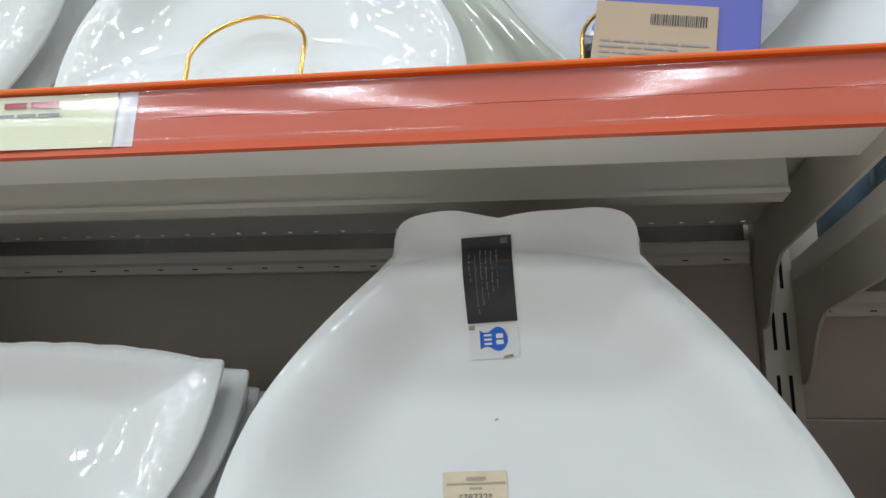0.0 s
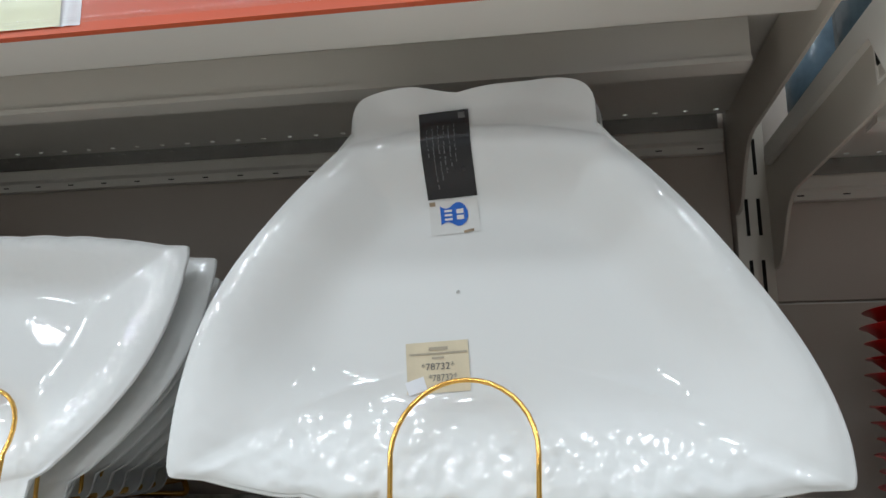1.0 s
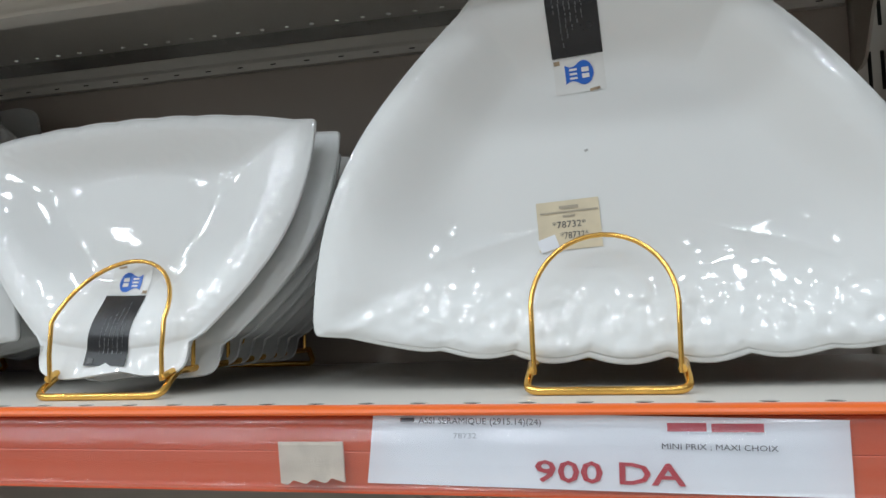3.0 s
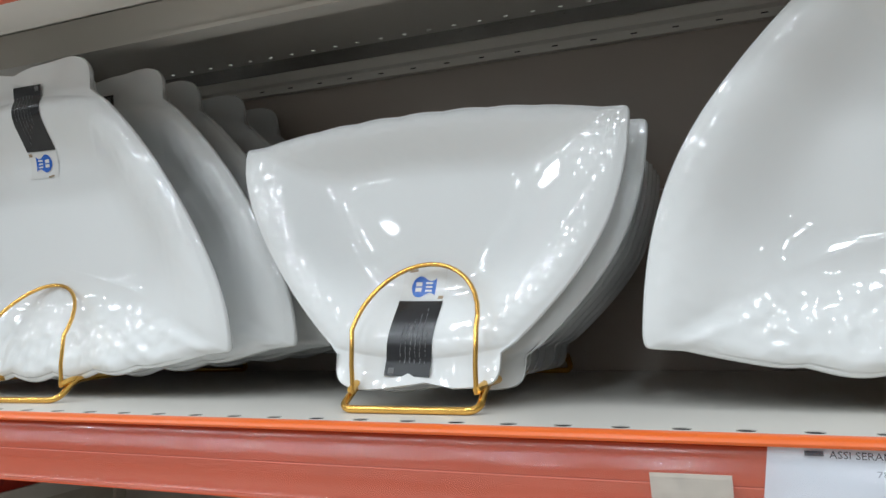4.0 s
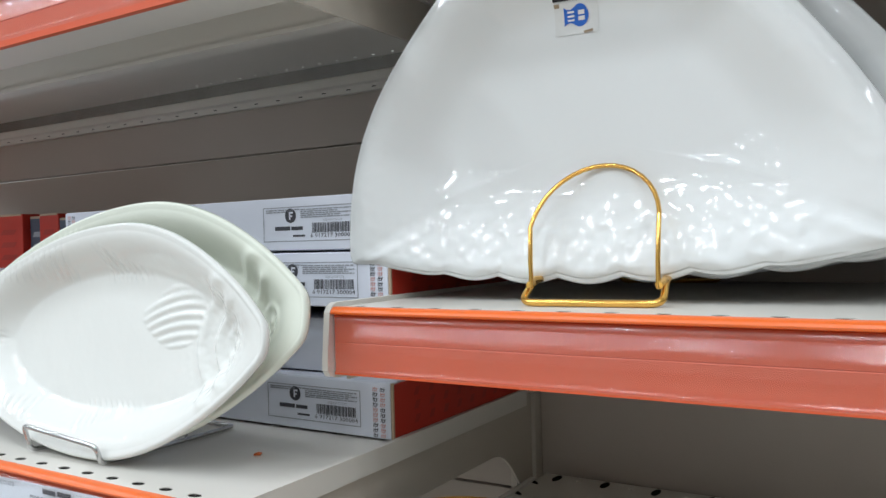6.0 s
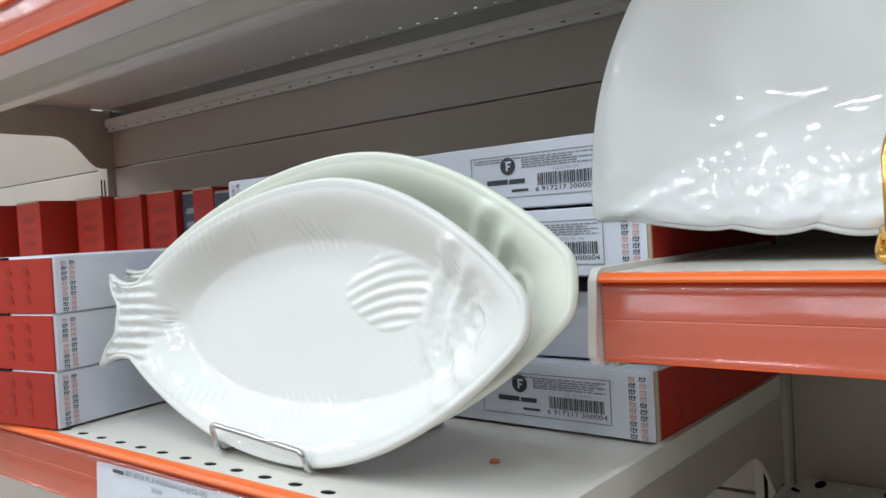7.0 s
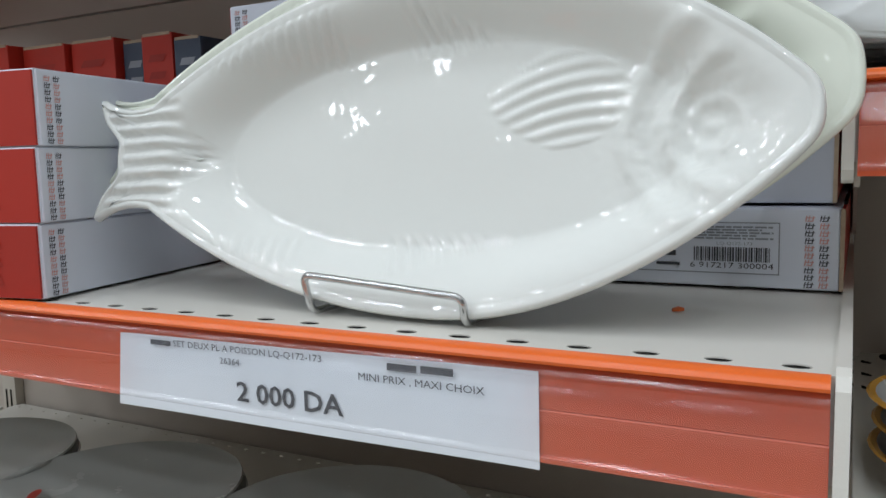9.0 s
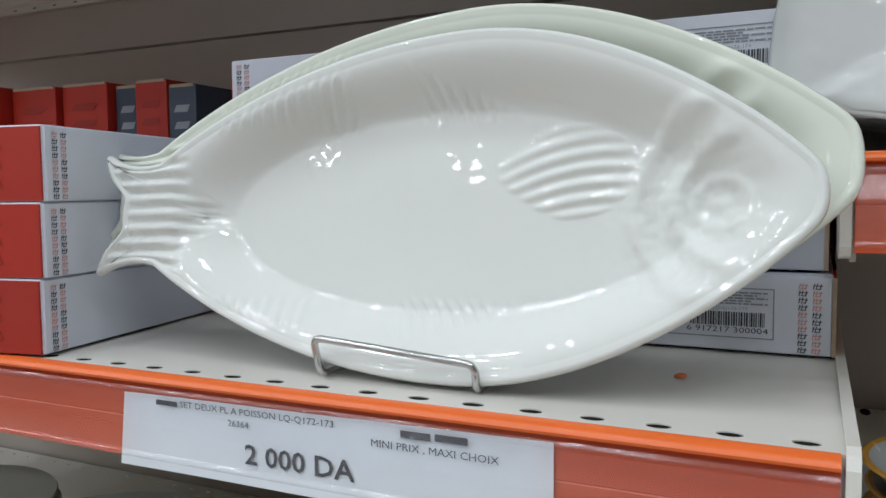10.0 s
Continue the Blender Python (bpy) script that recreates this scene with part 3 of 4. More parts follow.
def on_shell(bm, u, v, w, h, turn=0.0, lift=0.0006, nx=8, ny=10, calm=1.0):
    """A thin sticker that follows the glaze."""
    c, s = math.cos(radians(turn)), math.sin(radians(turn))
    grid = []
    for j in range(ny + 1):
        row = []
        for i in range(nx + 1):
            a, b = (i / nx - 0.5) * w, (j / ny - 0.5) * h
            pu, pv = u + a * c - b * s, v + a * s + b * c
            row.append(bm.verts.new((pu, shell_at(pu, pv, calm) - lift, pv)))
        grid.append(row)
    for j in range(ny):
        for i in range(nx):
            bm.faces.new((grid[j][i], grid[j][i + 1], grid[j + 1][i + 1], grid[j + 1][i]))
    return bm


def brand_sticker(plate, turn, u=0.0, top=0.224, scale=1.0, calm=1.0):
    """Black care sticker with plain bars, and a clear one with a blue badge below it."""
    c, s = math.cos(radians(turn)), math.sin(radians(turn))

    def put(a, b):
        return u + a * c - b * s, top + a * s + b * c
    k = scale
    black = part("care_sticker", on_shell(bmesh.new(), *put(0, -0.024 * k), 0.0295 * k, 0.048 * k, turn, 0.0007, 8, 14, calm=calm), BLACK_STICKER, plate, "black paper sticker with pale lines")
    rng, lines = random.Random(7), bmesh.new()
    for col in range(6):
        b0 = -0.008 * k
        while b0 > (-0.026 - 0.003 * ((col * 5) % 6)) * k:
            ln = rng.uniform(0.0008, 0.0026) * k
            on_shell(lines, *put((-0.0105 + col * 0.0032 + rng.uniform(-0.0003, 0.0003)) * k, b0 - ln / 2), rng.uniform(0.0003, 0.0008) * k, ln, turn + rng.uniform(-14, 14), 0.0010, 1, 1, calm=calm)
            b0 -= ln + rng.choice((0.0003, 0.0005, 0.0014)) * k
    part("print", lines, STICKER_GREY, black, "pale unreadable print")
    tick = bmesh.new()
    on_shell(tick, *put(0.0105 * k, -0.0032 * k), 0.0040 * k, 0.0036 * k, turn, 0.0010, 1, 1, calm=calm)
    part("badge", tick, STICKER_GREY, black, "small pale badge")
    film = part("clear_sticker", on_shell(bmesh.new(), *put(0, -0.059 * k), 0.0295 * k, 0.020 * k, turn, 0.0005, calm=calm), CLEAR_STICKER, plate, "worn clear film sticker")
    logo, cols = bmesh.new(), []
    for i in range(13):
        t = (i - 6) / 6
        hh = 0.5 * (0.0112 - 0.0032 * math.cos((t + 0.55) * math.pi * 1.1)) * k if t < 0.1 else 0.5 * 0.0140 * k * math.sqrt(max(0.02, 1 - ((t - 0.32) / 0.70) ** 2))
        col = []
        for j in range(5):
            pu, pv = put(t * 0.0082 * k, -0.0575 * k + hh * (j - 2) / 2)
            col.append(logo.verts.new((pu, shell_at(pu, pv, calm) - 0.0009, pv)))
        cols.append(col)
    for A, B in zip(cols, cols[1:]):
        for j in range(4):
            logo.faces.new((A[j], B[j], B[j + 1], A[j + 1]))
    part("blue_badge", logo, BLUE_LOGO, film, "blue printed badge")
    mark = bmesh.new()
    for a, b, w, h in ((-0.0035, 0, 0.0045, 0.0012), (-0.0035, 0.0025, 0.0045, 0.0012), (-0.0035, -0.0025, 0.0045, 0.0012), (0.0035, 0.0018, 0.0042, 0.0026), (0.0035, -0.0018, 0.0042, 0.0026)):
        on_shell(mark, *put(a * k, (-0.0575 + b) * k), w * k, h * k, turn, 0.0012, 1, 1, calm=calm)
    part("badge_mark", mark, CLEAR_STICKER, film, "white shapes inside the badge")
    glue = bmesh.new()
    on_shell(glue, *put(-0.0125 * k, -0.0505 * k), 0.0035 * k, 0.0022 * k, turn, 0.0009, 1, 1, calm=calm)
    part("glue_stain", glue, GLUE, film, "brown glue stain")
    glue = bmesh.new()
    on_shell(glue, *put(0.008 * k, -0.068 * k), 0.006 * k, 0.0016 * k, turn + 8, 0.0009, 2, 1, calm=calm)
    part("glue_stain", glue, GLUE, film, "brown glue stain")


def shell_plate(m, label, group, sticker=None, mesh=SHELL):
    ob = new("shell_plate", mesh)
    ob.matrix_basis = m
    tagged(ob, label, "plate", group)
    if sticker is not None:
        brand_sticker(ob, calm=0.22 if mesh is SMALL_SHELL else 1.0, **sticker)
    return ob


# large shell plates, upright in the right-hand stand
big_r = shell_plate(pose(0.0100, 0.057, 1.2165, -4.5, 0.8, 0.3) @ Matrix.Scale(0.985, 4), "large white porcelain shell plate standing in a gold stand", "shell plates at the price card", dict(turn=4.5, u=-0.0265, top=0.2245))
for x, y, tilt in ((0.013, 0.083, -6.0), (0.006, 0.112, -7.0), (0.009, 0.142, -7.5)):
    shell_plate(pose(x, y, 1.2165, tilt, 1.0, 0), "large white porcelain shell plate stacked behind another", "shell plates at the price card")
price = part("price_sticker", on_shell(bmesh.new(), -0.0305, 0.0770, 0.036, 0.029, 4, 0.0007), KRAFT, big_r, "peeling beige price sticker")
tear = part("torn_corner", on_shell(bmesh.new(), -0.0425, 0.0660, 0.011, 0.008, 20, 0.0011, 2, 2), PAPER, price, "torn white corner")
for text, du, dv, wd in (("*78732*", 0.0, 0.0, 0.019), ("*78732*", 0.003, -0.0062, 0.016)):
    lettering(text, 0.0055, STICKER_GREY, big_r, pose(-0.0305 + du - wd / 2, shell_at(-0.0305, 0.0775) - 0.0011, 0.0765 + dv, 0, -4, 0), width=wd)
small = bmesh.new()
for a, b, w, h in ((0, 0.0105, 0.011, 0.0018), (0, 0.0078, 0.033, 0.0010), (0, 0.0052, 0.007, 0.0012)):
    on_shell(small, -0.0305 + a, 0.0770 + b, w, h, 4, 0.0011, 4, 1)
part("print", small, FADED_INK, price, "faded unreadable print")
chip = on_shell(bmesh.new(), -0.0195, 0.1205, 0.0022, 0.0014, 30, 0.0006, 1, 1)
part("speck", chip, STONEWARE, big_r, "small grey speck in the glaze")

# left-hand stack of five
for i, (x, y, z, tilt, roll, size) in enumerate(((-0.6125, 0.0580, 1.2150, -3.4, -1.2, 0.98), (-0.5830, 0.0900, 1.2150, -7.0, -2.0, 0.98), (-0.5850, 0.1420, 1.2140, -3.6, -1.0, 0.98), (-0.5820, 0.1980, 1.2140, -3.0, -0.6, 0.98), (-0.5850, 0.2480, 1.2140, -3.2, 0.0, 0.98))):
    shell_plate(pose(x, y, z, tilt, roll, 0.4) @ Matrix.Scale(size, 4), "large white porcelain shell plate with black sticker in a gold stand" if i in (0, 1, 3) else "large plain white porcelain shell plate stacked behind others", "shell plates in the tall stack", dict(turn=-2.0, u=-0.006, top=0.226) if i in (0, 1, 3) else None)

# small plates, handle down, in the middle stand
K = 0.707
for i in range(9):
    tilt = -11.5 if i < 2 else -17.0
    m = Matrix.Translation((-0.3015 + (0.006 if i == 1 else -0.002 if i else 0), 0.052 + 0.0195 * i + (0.006 if i else 0), 1.2118 - 0.0006 * i - (0.003 if i else 0) - (0.002 if i > 1 else 0))) @ Euler((radians(tilt), 0, radians(1.0))).to_matrix().to_4x4() @ Matrix.Translation((0, 0, 0.2405 * K)) @ Euler((0, radians(180 + (0.0 if i == 0 else -0.5 + 0.3 * (i % 3))), 0)).to_matrix().to_4x4() @ Matrix.Scale(K if i < 2 else K * 0.965, 4)
    shell_plate(m, "small white porcelain shell plate standing handle down" if i == 0 else "small white porcelain shell plate stacked handle down", "small shell plates in the gold stand", dict(turn=-2.0, u=-0.002, top=0.231, scale=1.36) if i == 0 else None, SMALL_SHELL)


# ---------------------------------------------------------------- gold plate stands
def plate_stand(m, label, slots=9, depth=0.235, lean=0.018):
    ob = thing("plate_stand", label, "plate stand", "gold plate stands", m)
    w = 0.041
    arch = [(-0.037, 0.008, 0.010), (-0.0372, 0.0075, 0.026), (-0.0376, 0.010, 0.046)]
    arch += [(-0.0376 * math.cos(a), 0.010 + lean * math.sin(a), 0.046 + 0.037 * math.sin(a)) for a in [math.pi * i / 18 for i in range(1, 18)]]
    arch += [(0.0376, 0.010, 0.046), (0.0372, 0.0075, 0.026), (0.037, 0.008, 0.010)]
    part("arch", tube(bmesh.new(), arch, 0.0014), GOLD, ob)
    base = rounded([(-0.0392, depth, 0.0145), (-0.0392, 0.020, 0.0145), (-w, 0.000, 0.0022), (w, 0.000, 0.0022), (0.0392, 0.020, 0.0145), (0.0392, depth, 0.0145)], 0.008)
    part("base_frame", tube(bmesh.new(), base, 0.0022), GOLD, ob)
    part("rear_foot", tube(bmesh.new(), rounded([(-0.0392, depth, 0.0145), (-0.041, depth + 0.006, 0.0022), (0.041, depth + 0.006, 0.0022), (0.0392, depth, 0.0145)], 0.006), 0.0022), GOLD, ob)
    for sx in (-0.0392, 0.0392):
        part("weld", tube(bmesh.new(), [(sx * 0.96, 0.007, 0.0120), (sx, 0.016, 0.0145), (sx * 0.97, 0.022, 0.0146)], 0.0023, 8), GOLD, ob)
        for k in range(slots):
            y = 0.040 + k * (depth - 0.05) / (slots - 1)
            part("prong", tube(bmesh.new(), [(sx, y, 0.014), (sx, y + 0.001, 0.038)], 0.0013, 8), GOLD, ob)
    return ob


plate_stand(pose(-0.001, 0.040, 1.2, 0, 0, 0), "gold wire plate stand under the large shell plate")
plate_stand(pose(-0.2915, 0.035, 1.2, 0, 0, 2.0), "gold wire plate stand holding the small shell plates", 9, 0.235, 0.030)
plate_stand(pose(-0.602, 0.0405, 1.2, 0, 0, 5.0), "gold wire plate stand holding the tall stack", 9, 0.235, 0.031)


# ---------------------------------------------------------------- price cards
def price_card(x0, x1, y, z0, z1, mat, label, slant=0.0):
    ob = thing("price_card", label, "price card", "price cards")
    bm = bmesh.new()
    n = 24
    top, bot = [], []
    for i in range(n + 1):
        t = i / n
        x = x0 + (x1 - x0) * t
        w = 0.0003 * math.sin(t * 9)
        top.append(bm.verts.new((x, y - 0.0012 + w, z1 + slant * t)))
        bot.append(bm.verts.new((x - 0.004 * (1 - t), y - 0.0012 + w, z0 + slant * t * 0.6)))
    for i in range(n):
        bm.faces.new((top[i], top[i + 1], bot[i + 1], bot[i]))
    part("card", bm, mat, ob)
    return ob


Y0 = -0.0021
card = price_card(-0.110, 0.100, 0.0, 1.1640, 1.1985, PAPER, "white printed price card reading 900 DA in the rail", -0.005)
part("print", bars(bmesh.new(), [(-0.0965, -0.0895, 1.1930, 1.1950)], Y0), INK, card, "dark bar over a maker's name")
lettering("ASSI SERAMIQUE (2915.14)(24)", 0.0042, INK, card, pose(-0.0875, Y0, 1.1936, 0, 0.8, 0), width=0.058)
lettering("78732", 0.0036, GREY_INK, card, pose(-0.071, Y0, 1.1865), width=0.011)
part("print", bars(bmesh.new(), [(0.026, 0.0425, 1.1888, 1.1925), (0.0445, 0.066, 1.1885, 1.1922)], Y0), RED_INK, card, "red bars over a shop's name")
lettering("MINI PRIX ; MAXI CHOIX", 0.0036, INK, card, pose(0.023, Y0, 1.1823, 0, 1.0, 0), width=0.048)
lettering("900 DA", 0.0135, RED_INK, card, pose(-0.0335, Y0, 1.1705, 0, 1.0, 0), width=0.066)
fcard = price_card(-1.068, -0.853, -0.09, 1.0545, 1.0905, PAPER, "white printed price card reading 2 000 DA in the rail", 0.0025)
YF = -0.0921
part("print", bars(bmesh.new(), [(-1.047, -1.034, 1.0866, 1.0890)], YF), INK, fcard, "dark bar over a maker's name")
lettering("SET DEUX PL A POISSON LQ-Q172-173", 0.0042, INK, fcard, pose(-1.0325, YF, 1.0880, 0, -0.4, 0), width=0.084)
lettering("26364", 0.0042, INK, fcard, pose(-1.0045, YF, 1.0826), width=0.0115)
part("print", bars(bmesh.new(), [(-0.9165, -0.9030, 1.0872, 1.0902), (-0.9012, -0.8870, 1.0875, 1.0905)], YF), INK, fcard, "dark bars over a shop's name")
lettering("MINI PRIX , MAXI CHOIX", 0.0044, INK, fcard, pose(-0.9305, YF, 1.0832), width=0.056)
lettering("2 000 DA", 0.0125, INK, fcard, pose(-0.9955, YF, 1.0692), width=0.057)
ycard = price_card(-0.34, -0.209, 0.0, 1.471, 1.503, YELLOW_PAPER, "pale yellow price card in the upper rail")
part("print", bars(bmesh.new(), [(-0.276, -0.262, 1.4955, 1.4990), (-0.260, -0.243, 1.4955, 1.4990)], Y0), RED_INK, ycard, "red bars over a shop's name")
part("print", bars(bmesh.new(), text_bars(-0.280, -0.240, 1.4895, 1.4925, 1, 5), Y0), GREY_INK, ycard, "small grey print")
slip = price_card(-0.2085, -0.1975, 0.0008, 1.471, 1.503, PAPER, "blank white paper slip beside the yellow card")
tagp = thing("paper_scrap", "torn beige paper scrap stuck on the price rail", "paper scrap")
scrap = bmesh.new()
pts = [(-0.158, 1.1840), (-0.1245, 1.1842)] + [(-0.1238 - 0.0033 * i, 1.1652 + 0.0011 * ((i * 7) % 3) - 0.0002 * i) for i in range(11)]
slab(scrap, pts, -0.0062, -0.0050)
part("scrap", scrap, TORN_PAPER, tagp, smooth=False)


# ---------------------------------------------------------------- fish dishes
def fish_outline(L, H, blunt):
    """A fish from tail to snout: u along it, v across it, the origin at the middle of the body."""
    pts, u0, body, tail, a0 = [], -0.412 * L, 0.912 * L, 0.120 * L, 0.08

    def half(a):
        if a < 0.58:
            return H * math.sin(math.pi / 2 * a / 0.58) ** 0.72
        return H * max(0.0, math.cos(math.pi / 2 * (a - 0.58) / blunt)) ** 0.78
    n = 190
    for i in range(n + 1):
        t = i / n
        a = a0 + (1 - a0) * (t if t < 0.6 else 0.6 + 0.4 * math.sin((t - 0.6) / 0.4 * math.pi / 2))
        pts.append((u0 + body * (a - a0) / (1 - a0), -half(a)))
    h0 = abs(pts[0][1])
    up = [(u, -v) for u, v in pts[::-1]]
    fin = []
    for i in range(29):
        s = 1 - i / 14
        w = tail * (0.52 + 0.48 * abs(s) ** 1.6) + 0.0016 * math.cos(s * 3 * math.pi)
        fin.append((u0 - w, h0 * 1.24 * s))
    side_t = [(u0 - tail * t, h0 * (1 - 0.09 * math.sin(math.pi * t) + 0.24 * t * t)) for t in (0.2, 0.4, 0.6, 0.8)]
    side_b = [(u, -v) for u, v in side_t[::-1]]
    line = pts + up
    for turn_count in range(60):
        old = list(line)
        for k in range(n - 26, n + 28):
            line[k] = tuple((old[k][j] * 2 + old[k - 1][j] + old[k + 1][j]) / 4 for j in (0, 1))
    return line + side_t + fin + side_b


def fish_relief(u, v, L, H):
    """Pressed-in fins, gill, eye and tail ribs, as a rise of the face in metres."""
    x, z, r = u / L, v / H, 0.0

    def bump(d, w):
        return math.exp(-(d / w) ** 2)
    if x < -0.36:
        r += 0.0016 * math.cos(v * 2 * math.pi / 0.0078) * min(1, (-0.36 - x) / 0.03)
    # side fin, ridges in a leaf shape
    fx, fz = (x - 0.212) / 0.088, (z - 0.21) / 0.28
    q = fx * fx * (1.0 if fx > 0 else 0.9) + fz * fz * (1.0 if fx > 0 else 1.0 + 1.6 * fx * fx)
    if q < 1:
        r += 0.0020 * (1 - q) ** 0.35 * (0.5 + 0.5 * math.cos((fz + 0.22 * fx * fx - 0.25 * fx) * 20))
    # gill arcs and eye
    g = math.hypot(x - 0.425, (z + 0.02) * 0.235)
    if x < 0.42:
        fade = max(0.0, 1 - (abs(z) / 0.66) ** 4) * min(1.0, (0.42 - x) / 0.03)
        r += (0.0038 * bump(g - 0.080, 0.013) + 0.0026 * bump(g - 0.130, 0.013)) * fade
    e = math.hypot(x - 0.395, (z + 0.02) * 0.235)
    r += 0.0014 * bump(e - 0.030, 0.008) + 0.0016 * bump(e, 0.010)
    # back fin in two fans and belly fins, on the sloping wall
    az = abs(z)

    def ribs(x0, x1, top, slant, deep_by):
        if not x0 < x < x1:
            return 0.0
        k = (x - x0) / (x1 - x0)
        edge = min(1.0, (x1 - x) / 0.012, (x - x0) / 0.03)
        reach = min(1.0, max(0.0, (az - 0.53) / 0.06)) * min(1.0, max(0.0, (top(k) - az) / 0.05))
        return deep_by * (0.35 + math.cos((u - slant * abs(v)) * math.tau / 0.0060)) * edge * reach
    if z > 0:
        r += ribs(-0.36, -0.085, lambda k: 0.66 + 0.24 * k, 0.35, 0.0011)
        r += ribs(-0.005, 0.150, lambda k: 0.92 - 0.32 * k, -0.25, 0.0010)
    else:
        r += ribs(-0.30, -0.14, lambda k: 0.62 + 0.18 * k, 0.35, 0.0006)
        r += ribs(-0.03, 0.16, lambda k: 0.86 - 0.26 * k, 0.6, 0.0009)
    return r


def fish_mesh(name, L, H, deep, mat, blunt=0.432):
    """The dish: a flat oval well, a rising wall with pressed fins, a rounded rim and a glazed back."""
    bm = bmesh.new()
    out = fish_outline(L, H, blunt)
    n = len(out)
    relief = bm.verts.layers.float.new("relief")

    def oval(u, v):
        return math.hypot((u - 0.035 * L) / (0.335 * L), v / (0.60 * H))

    def place(u, v, r):
        return 0.72 * u + 0.28 * u * r, v * r

    def depth(u, v, r):
        pu, pv = place(u, v, r)
        o, e = oval(pu, pv), oval(u, v)
        q = max(0.0, min(1.0, (o - 1) / max(0.02, (e - 1) * 0.94)))
        k = max(0.0, min(1.0, (-0.325 * L - pu) / (0.085 * L)))
        q = max(q, k * k * (3 - 2 * k))
        return deep * (0.5 + 0.5 * math.cos(math.pi * q ** 0.8))
    steps = [0.97 * i / 64 for i in range(65)]
    rows = []
    for r in steps:
        row = []
        for u, v in out:
            pu, pv = place(u, v, r)
            vert = bm.verts.new((pu, depth(u, v, r) - fish_relief(pu, pv, L, H) * min(1, (1 - r) / 0.08), pv))
            x = pu / L
            vert[relief] = max(0.0, 1 - ((x - 0.35) / 0.11) ** 2 - (pv / H / 0.55) ** 4) if x > 0.2 else 0.5 * min(1.0, max(0.0, (-0.35 - x) / 0.04))
            row.append(vert)
        rows.append(row)
    for dr, dy in ((0.0, -0.0012), (0.0018, -0.0008), (0.0028, 0.0018), (0.0016, 0.0046)):
        row = []
        for i, (u, v) in enumerate(out):
            (pa, qa), (pb, qb) = out[i - 1], out[(i + 1) % n]
            nx, ny = qb - qa, pa - pb
            k = dr / max(1e-6, math.hypot(nx, ny))
            row.append(bm.verts.new((u + nx * k, dy, v + ny * k)))
        rows.append(row)
    for r in (0.95, 0.85, 0.72, 0.5, 0.25, 0.0):
        rows.append([bm.verts.new((*[place(u, v, r)[0]], depth(u, v, r) + 0.006, place(u, v, r)[1])) for u, v in out])
    for A, B in zip(rows, rows[1:]):
        for i in range(n):
            j = (i + 1) % n
            bm.faces.new((A[i], A[j], B[j], B[i]))
    bmesh.ops.remove_doubles(bm, verts=bm.verts, dist=2e-6)
    return finish(name, bm, mat, True, 80)


fish1 = new("fish_dish", fish_mesh("fish_dish", 0.350, 0.0765, 0.020, FISH_CHINA))
fish1.matrix_basis = pose(-0.940, -0.0495, 1.1795, -11, -1.8, 0)
tagged(fish1, "white porcelain fish-shaped dish leaning in a wire stand", "dish", "fish dishes")
fish2 = new("fish_dish", fish_mesh("fish_dish_large", 0.388, 0.0825, 0.021, CREAM_CHINA, 0.441))
fish2.matrix_basis = pose(-0.947, -0.0275, 1.1880, -11, -2.8, 0)
tagged(fish2, "larger cream porcelain fish-shaped dish behind the first", "dish", "fish dishes")
fs = thing("wire_stand", "bright steel wire stand holding the fish dishes", "plate stand", at=pose(-0.933, -0.066, 1.10))
front = rounded([(-0.0385, 0.030, 0.0022), (-0.0385, 0.000, 0.0022), (-0.040, -0.004, 0.020), (0.040, -0.004, 0.014), (0.0385, 0.000, 0.0022), (0.0385, 0.030, 0.0022)], 0.005)
part("front_loop", tube(bmesh.new(), front, 0.0017), STEEL, fs)
part("base_wire", tube(bmesh.new(), rounded([(-0.0385, 0.028, 0.0022), (-0.0385, 0.115, 0.0022), (0.0385, 0.115, 0.0022), (0.0385, 0.028, 0.0022)], 0.006), 0.0017), STEEL, fs)
part("back_rest", tube(bmesh.new(), rounded([(-0.030, 0.075, 0.0022), (-0.026, 0.098, 0.115), (0.026, 0.098, 0.115), (0.030, 0.075, 0.0022)], 0.006), 0.0017), STEEL, fs)
cr = bmesh.new()
slab(cr, [(-0.0035, 0.0), (0.003, 0.0004), (0.0035, 0.0018), (0.0005, 0.0026), (-0.003, 0.0016)], -0.0018, 0.0018)
c_ob = new("crumb", finish("crumb", cr, CRUMB, False))
c_ob.matrix_basis = pose(-0.8215, 0.000, 1.1003, 0, 0, 20) @ Matrix.Scale(0.75, 4)
tagged(c_ob, "small orange plastic crumb lying on the shelf", "crumb")

# ---------------------------------------------------------------- boxes of fish dishes
BW, BD, BH = 0.374, 0.225, 0.0415


